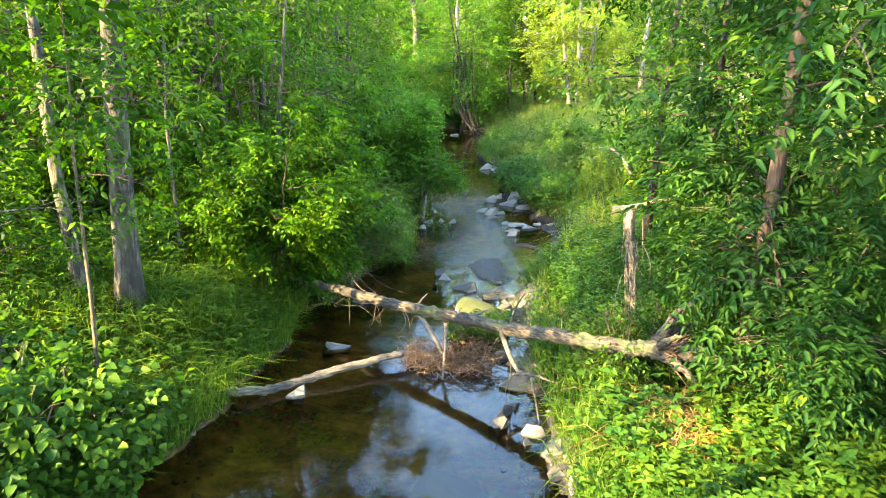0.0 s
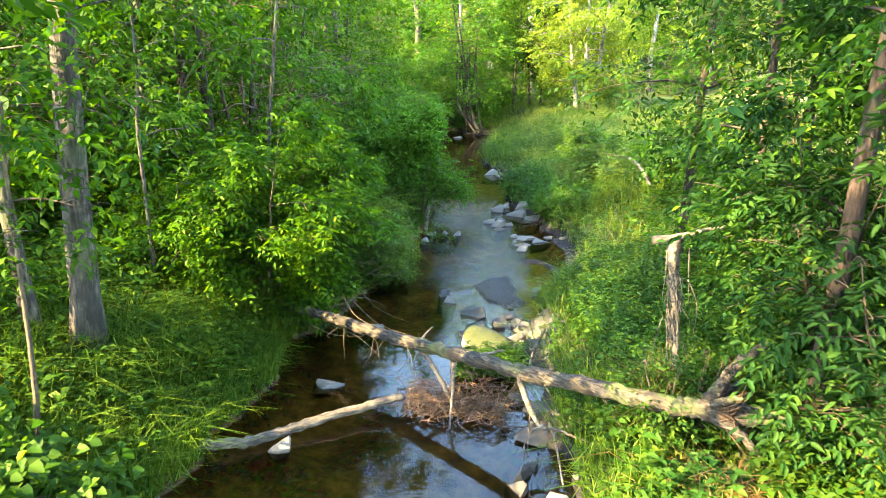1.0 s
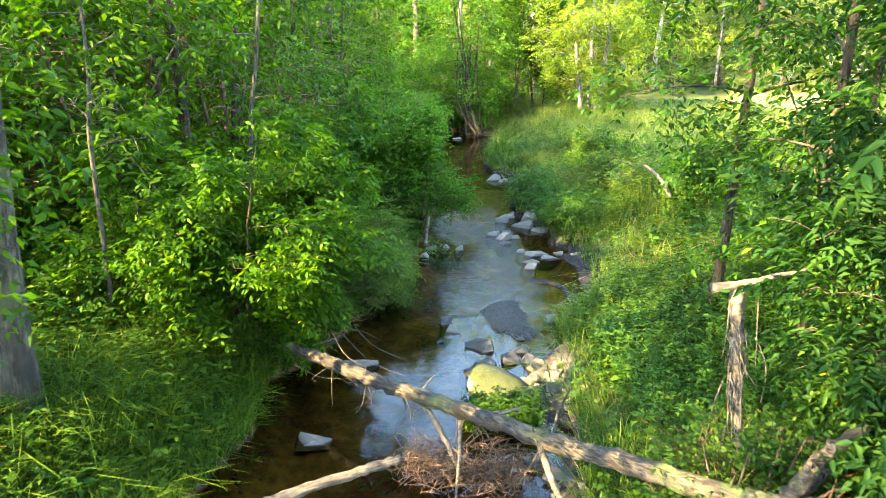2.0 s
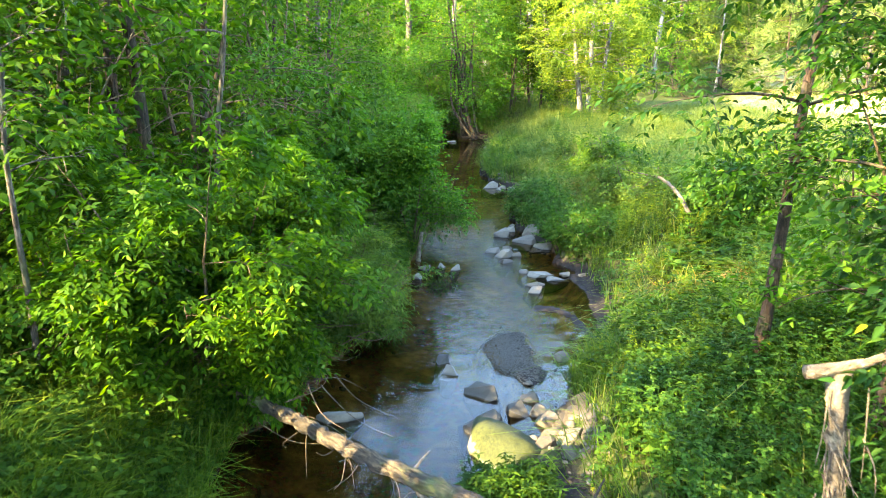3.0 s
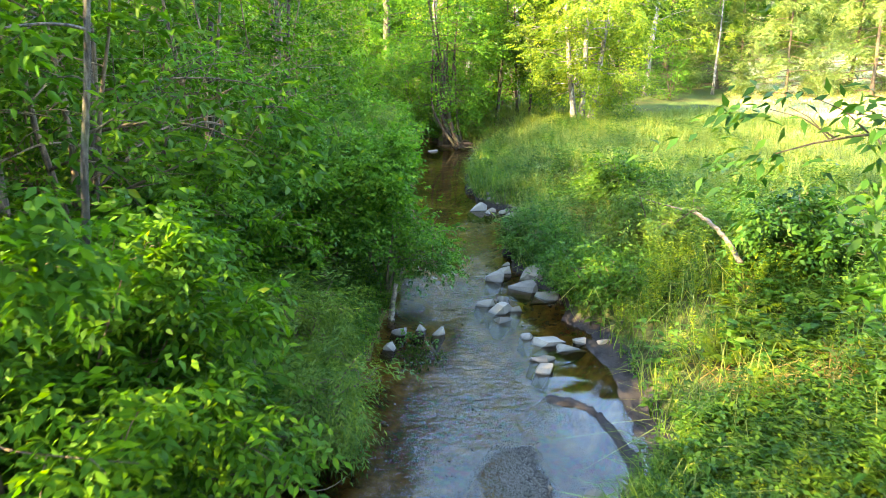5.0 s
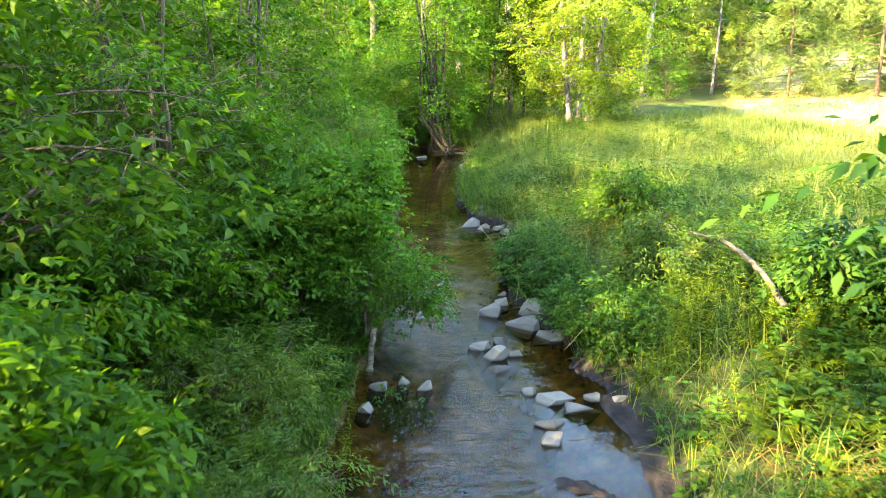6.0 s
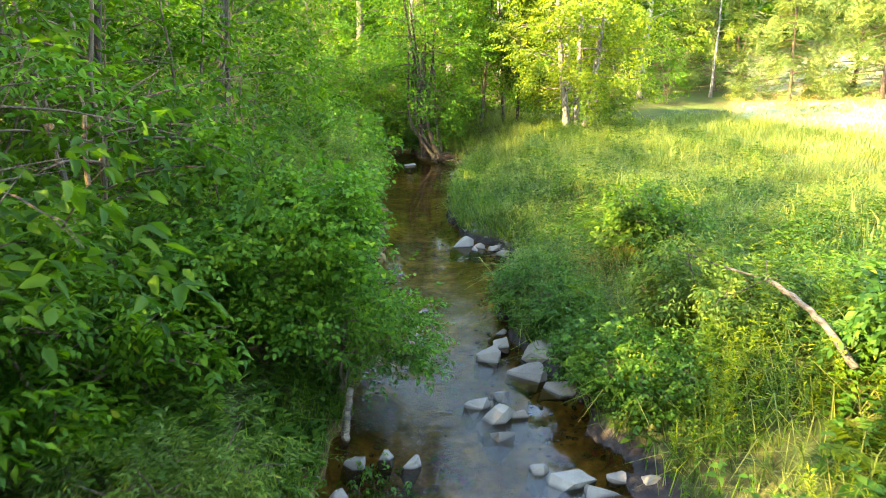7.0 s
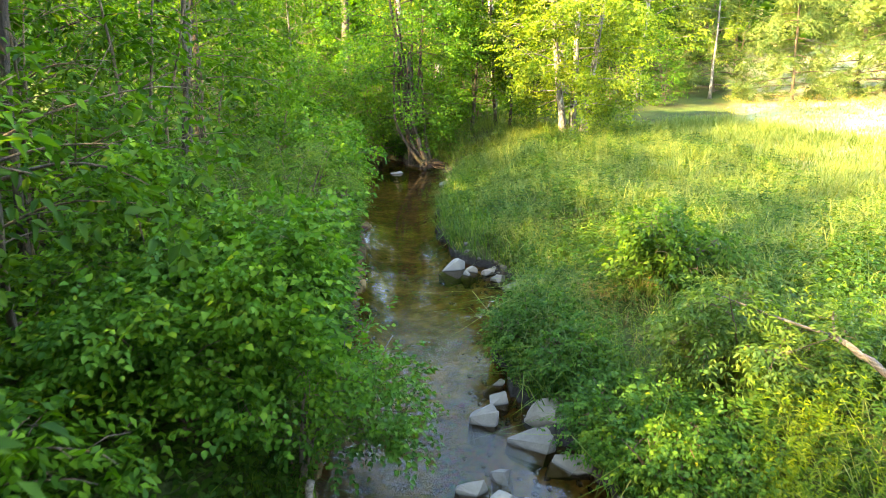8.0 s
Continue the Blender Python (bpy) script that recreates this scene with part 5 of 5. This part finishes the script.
# ---- shrubs ----
def shrub(name, label, x, y, height, spread, stems, limbs, reach, n, mat, seed, leaf=(0.092, 0.033), k=7, size=0.34, bias=None, droop=0.35, scatter=0.10, open_angle=50, flat=0.35, clump=4, six=False, low=0.12):
    r = np.random.default_rng(seed)
    wood, s, w = grow(r, height, 0.028, (0, 0), (low, 1.0), reach, limbs, 0.35, 0.12, stems, spread, 4, 5, 0.06, "round", bias)
    return plant(name, label, "shrub", on(x, y), wood, TWIG, leafy(r, s, w, n, scatter, size, k, leaf[0], leaf[1], mat, droop, six, open_angle, flat, clump), trunk="stem", crown="foliage")


fan = ((0.096, 0.038), 7, 0.2, None, 0.35, 0.10, 60, 0.2)
over = "dense bright green box elder bush overhanging the stream"
shrub("boxelder_bush", over, -2.3, 10.2, 2.3, 1.2, 7, 9, 1.0, 4800, BOXELDER, 31, *fan)
shrub("boxelder_bush", over, -2.4, 11.4, 1.9, 1.0, 7, 9, 0.9, 3700, BOXELDER, 32, *fan)
shrub("boxelder_bush", "green leafy bush growing under the bank trees", -3.2, 9.9, 1.4, 0.8, 6, 7, 0.8, 2300, BOXELDER, 45, *fan)
shrub("willow_bush", "grey-green narrow-leaved willow bush at the water", -1.15, 12.6, 0.9, 0.6, 7, 7, 0.55, 1500, WILLOW, 33, (0.075, 0.015), 9, 0.24)
shrub("willow_bush", "grey-green narrow-leaved willow bush at the water", -1.35, 14.0, 0.8, 0.6, 7, 7, 0.5, 1300, WILLOW, 46, (0.075, 0.015), 9, 0.24)
shrub("alder_bush", "dark green round-leaved alder bush leaning over the stream", -1.4, 16.7, 2.1, 1.0, 7, 9, 0.8, 6200, ALDER, 34, (0.066, 0.05), 6, 0.22, (0.1, 0), 0.05, six=True, low=0.3)
shrub("alder_bush", "low alder branches reaching out over the stream", -0.6, 16.8, 1.3, 0.5, 4, 6, 0.95, 1000, ALDER, 47, (0.06, 0.04), 6, 0.22, (0.9, 0), 0.05, six=True, low=0.5)
shrub("feathery_bush", "fine-leaved feathery green bush at the water", -1.15, 19.6, 2.0, 0.9, 9, 8, 0.7, 1900, WILLOW, 35, (0.07, 0.012), 12, 0.3)
shrub("feathery_bush", "fine-leaved feathery green bush at the water", -1.2, 22.4, 1.9, 0.9, 8, 8, 0.7, 1600, WILLOW, 36, (0.07, 0.012), 12, 0.3)
shrub("alder_bush", "dark green leafy bush at the water's edge", -1.2, 26.0, 2.0, 1.0, 7, 8, 0.9, 1700, ALDER, 48, (0.1, 0.06), 6, 0.32)
shrub("alder_bush", "dark green leafy bush at the water's edge", -1.9, 29.8, 2.2, 1.0, 7, 8, 0.9, 1500, ALDER, 49, (0.11, 0.07), 6, 0.34)
shrub("boxelder_bush", "green leafy bush on the wooded bank", -2.5, 14.6, 1.5, 0.9, 6, 8, 0.8, 2200, BOXELDER, 37, *fan)
shrub("maple_bush", "broad-leaved green bush on the near bank", -3.15, 4.7, 1.1, 0.8, 7, 7, 0.7, 1700, HERB, 38, (0.085, 0.075), 5, 0.25, None, 0.1, six=True)
shrub("maple_bush", "broad-leaved green bush on the near bank", -2.8, 4.1, 0.6, 0.5, 6, 5, 0.5, 800, HERB, 50, (0.08, 0.07), 5, 0.25, None, 0.1, six=True)
shrub("waterside_plant", "small leafy plant growing among stones at the water", -0.15, 15.25, 0.22, 0.2, 8, 3, 0.16, 260, NETTLE, 58, (0.055, 0.03), 5, 0.12)
nettles = "dense fresh green nettles on the meadow bank"
shrub("sunlit_herb", "bright green leafy herbs round the broken snag", 1.72, 6.62, 0.85, 0.3, 12, 4, 0.24, 900, HERB, 73, (0.055, 0.026), 6, 0.15, None, 0.1)
shrub("sunlit_herb", "bright green leafy herbs round the broken snag", 2.0, 6.68, 0.85, 0.3, 12, 4, 0.24, 900, HERB, 74, (0.055, 0.026), 6, 0.15, None, 0.1)
shrub("nettle_patch", nettles, 2.25, 16.8, 0.46, 0.5, 16, 4, 0.3, 2400, NETTLE, 42, (0.05, 0.03), 6, 0.14, None, 0.1)
shrub("nettle_patch", nettles, 1.85, 19.2, 0.46, 0.5, 16, 4, 0.3, 2200, NETTLE, 43, (0.05, 0.03), 6, 0.14, None, 0.1)
shrub("nettle_patch", nettles, 2.3, 16.15, 0.42, 0.35, 12, 4, 0.26, 1500, NETTLE, 55, (0.05, 0.03), 6, 0.14, None, 0.1)
shrub("nettle_patch", nettles, 2.1, 18.1, 0.42, 0.4, 12, 4, 0.26, 1500, NETTLE, 56, (0.05, 0.03), 6, 0.14, None, 0.1)
shrub("nettle_patch", nettles, 2.6, 15.9, 0.46, 0.4, 12, 4, 0.28, 1500, NETTLE, 52, (0.05, 0.03), 6, 0.14, None, 0.1)
shrub("meadow_bush", "grey-green bush beside the dead trunk", 3.4, 17.2, 0.9, 0.9, 8, 6, 0.6, 1700, WILLOW, 44, (0.08, 0.025), 8, 0.25)
shrub("meadow_bush", "pale green bush standing in the meadow grass", 3.6, 19.4, 0.8, 0.5, 8, 6, 0.5, 1000, HERB, 53, (0.09, 0.04), 7, 0.22)
shrub("meadow_bush", "green bush on the meadow bank", 4.6, 15.0, 0.9, 0.8, 7, 6, 0.6, 1300, ASH, 54, (0.1, 0.05), 7, 0.25)

shrub("ash_bush", "young ash thicket with drooping compound leaves", 2.8, 5.35, 1.7, 0.55, 5, 8, 0.6, 700, ASH, 71, (0.1, 0.036), 9, 0.32, (-0.3, -0.1), 0.5, 0.1, 66, 0.1, six=True, low=0.25)
shrub("ash_bush", "young ash thicket with drooping compound leaves", 3.1, 6.9, 2.4, 0.8, 5, 8, 0.8, 800, ASH, 72, (0.1, 0.036), 9, 0.32, (-0.3, -0.1), 0.5, 0.1, 66, 0.1, six=True, low=0.2)

# far trees
# shady thicket under and behind the tree at the bend
for x, y, h, n, seed in [(-0.2, 37.2, 4.6, 1300, 151), (-1.8, 37.6, 4.2, 1300, 153), (-2.6, 35.2, 3.0, 1000, 155), (1.8, 37.4, 1.6, 500, 152)]:
    shrub("alder_bush", "dark shaded alder thicket round the stream's bend", x, y, h, 1.3, 6, 9, 1.3, n, ALDER, seed, (0.11, 0.07), 6, 0.4)
for x, y, lx, s in [(3.0, 36.2, 0.5, 161), (3.9, 36.6, -0.3, 162), (4.35, 36.4, 0.2, 163)]:
    bank_tree("young_tree", "slender dark-stemmed young tree behind the bend", x, y, (lx, 0.3, 6.5), 0.06, RED_BARK, 0.26, 1.5, 700, WOODS, s, leaf=(0.13, 0.07))
r = np.random.default_rng(51)
wood, s, w = grow(r, 8.0, 0.08, (-0.04, 0), (0.13, 1.0), 2.2, 12, 0.2, 0.12, 4, 1.1, 4, 7, 0.04)
root_tree = plant("root_tree", "many-stemmed tree with bare reddish roots at the bend", "tree", (1.0, 35.0, 0.25), wood, RED_BARK, leafy(r, s, w, 3000, 0.25, 0.45, 7, 0.11, 0.06, ALDER, 0.35))
for a, b, c, q in [((0.5, -0.45, -0.2), (0.1, -0.3, 0.7), (-0.12, -0.2, 1.6), 0.085), ((0.42, -0.35, -0.2), (-0.1, -0.25, 0.65), (-0.45, -0.1, 1.7), 0.07), ((0.58, -0.35, -0.2), (0.35, -0.25, 0.8), (0.3, -0.1, 2.0), 0.06), ((0.36, -0.5, -0.25), (-0.2, -0.45, 0.5), (-0.62, -0.3, 1.3), 0.055)]:
    limb("leaning_stem", [a, b, c, (c[0] * 0.9, c[1] + 0.2, 3.4)], q, q * 0.55, RED_BARK, root_tree, 8, 16)
for _ in range(16):
    o = np.array([0.5 + r.normal(0, 0.1), -0.45, -0.02 + r.normal(0, 0.05)])
    e = o + np.array([r.uniform(-0.5, 1.2), r.uniform(-0.35, 0.1), r.uniform(-0.3, 0.02)])
    limb("root", [tuple(o), tuple((o + e) / 2 + r.normal(0, 0.06, 3)), tuple(e)], r.uniform(0.02, 0.045), 0.008, RED_BARK, root_tree, 5, 8)
for x, y, lx, s in [(5.75, 34.4, -0.9, 61), (6.05, 34.5, 0.3, 62), (6.32, 34.4, 0.9, 63)]:
    bank_tree("birch_tree", "pale-barked birch of a clump in the meadow", x, y, (lx, 0, 8.5), 0.12, BIRCH, 0.12, 2.9, 3000, FAR_LIT, s, leaf=(0.105, 0.065), limbs=26, rise=0.15)
bank_tree("birch_tree", "pale-barked birch at the far wood's edge", 15.5, 46, (0.2, 0, 9), 0.07, BIRCH, 0.2, 1.8, 800, FAR_LIT, 64)

r = np.random.default_rng(70)
wood, s, w = grow(r, 11.0, 0.10, (0, 0), (0.01, 1.0), 3.2, 56, -0.05, 0.06, sub=3, shape="cone", sides=6)
CON = (joined(wood).mesh("trunk", TWIG, True), leafy(r, s, w, 2400, 0.16, 0.75, 12, 0.24, 0.045, CONIFER, 0.35, flat=0.08, clump=4))
for x, y, size in [(16.5, 48, 0.9), (18.5, 44, 0.8), (22, 42.5, 0.95), (26, 43.5, 1.0), (30, 43, 1.0), (35, 42, 1.0), (24, 48, 1.15)]:
    top = thing("conifer", "bright yellow-green conifer at the meadow's edge", "tree", on(x, y), "conifers at the meadow")
    top.rotation_euler[2], top.scale = r.uniform(0, 6), (size,) * 3
    part("trunk", CON[0], top)
    part("crown", CON[1], top)
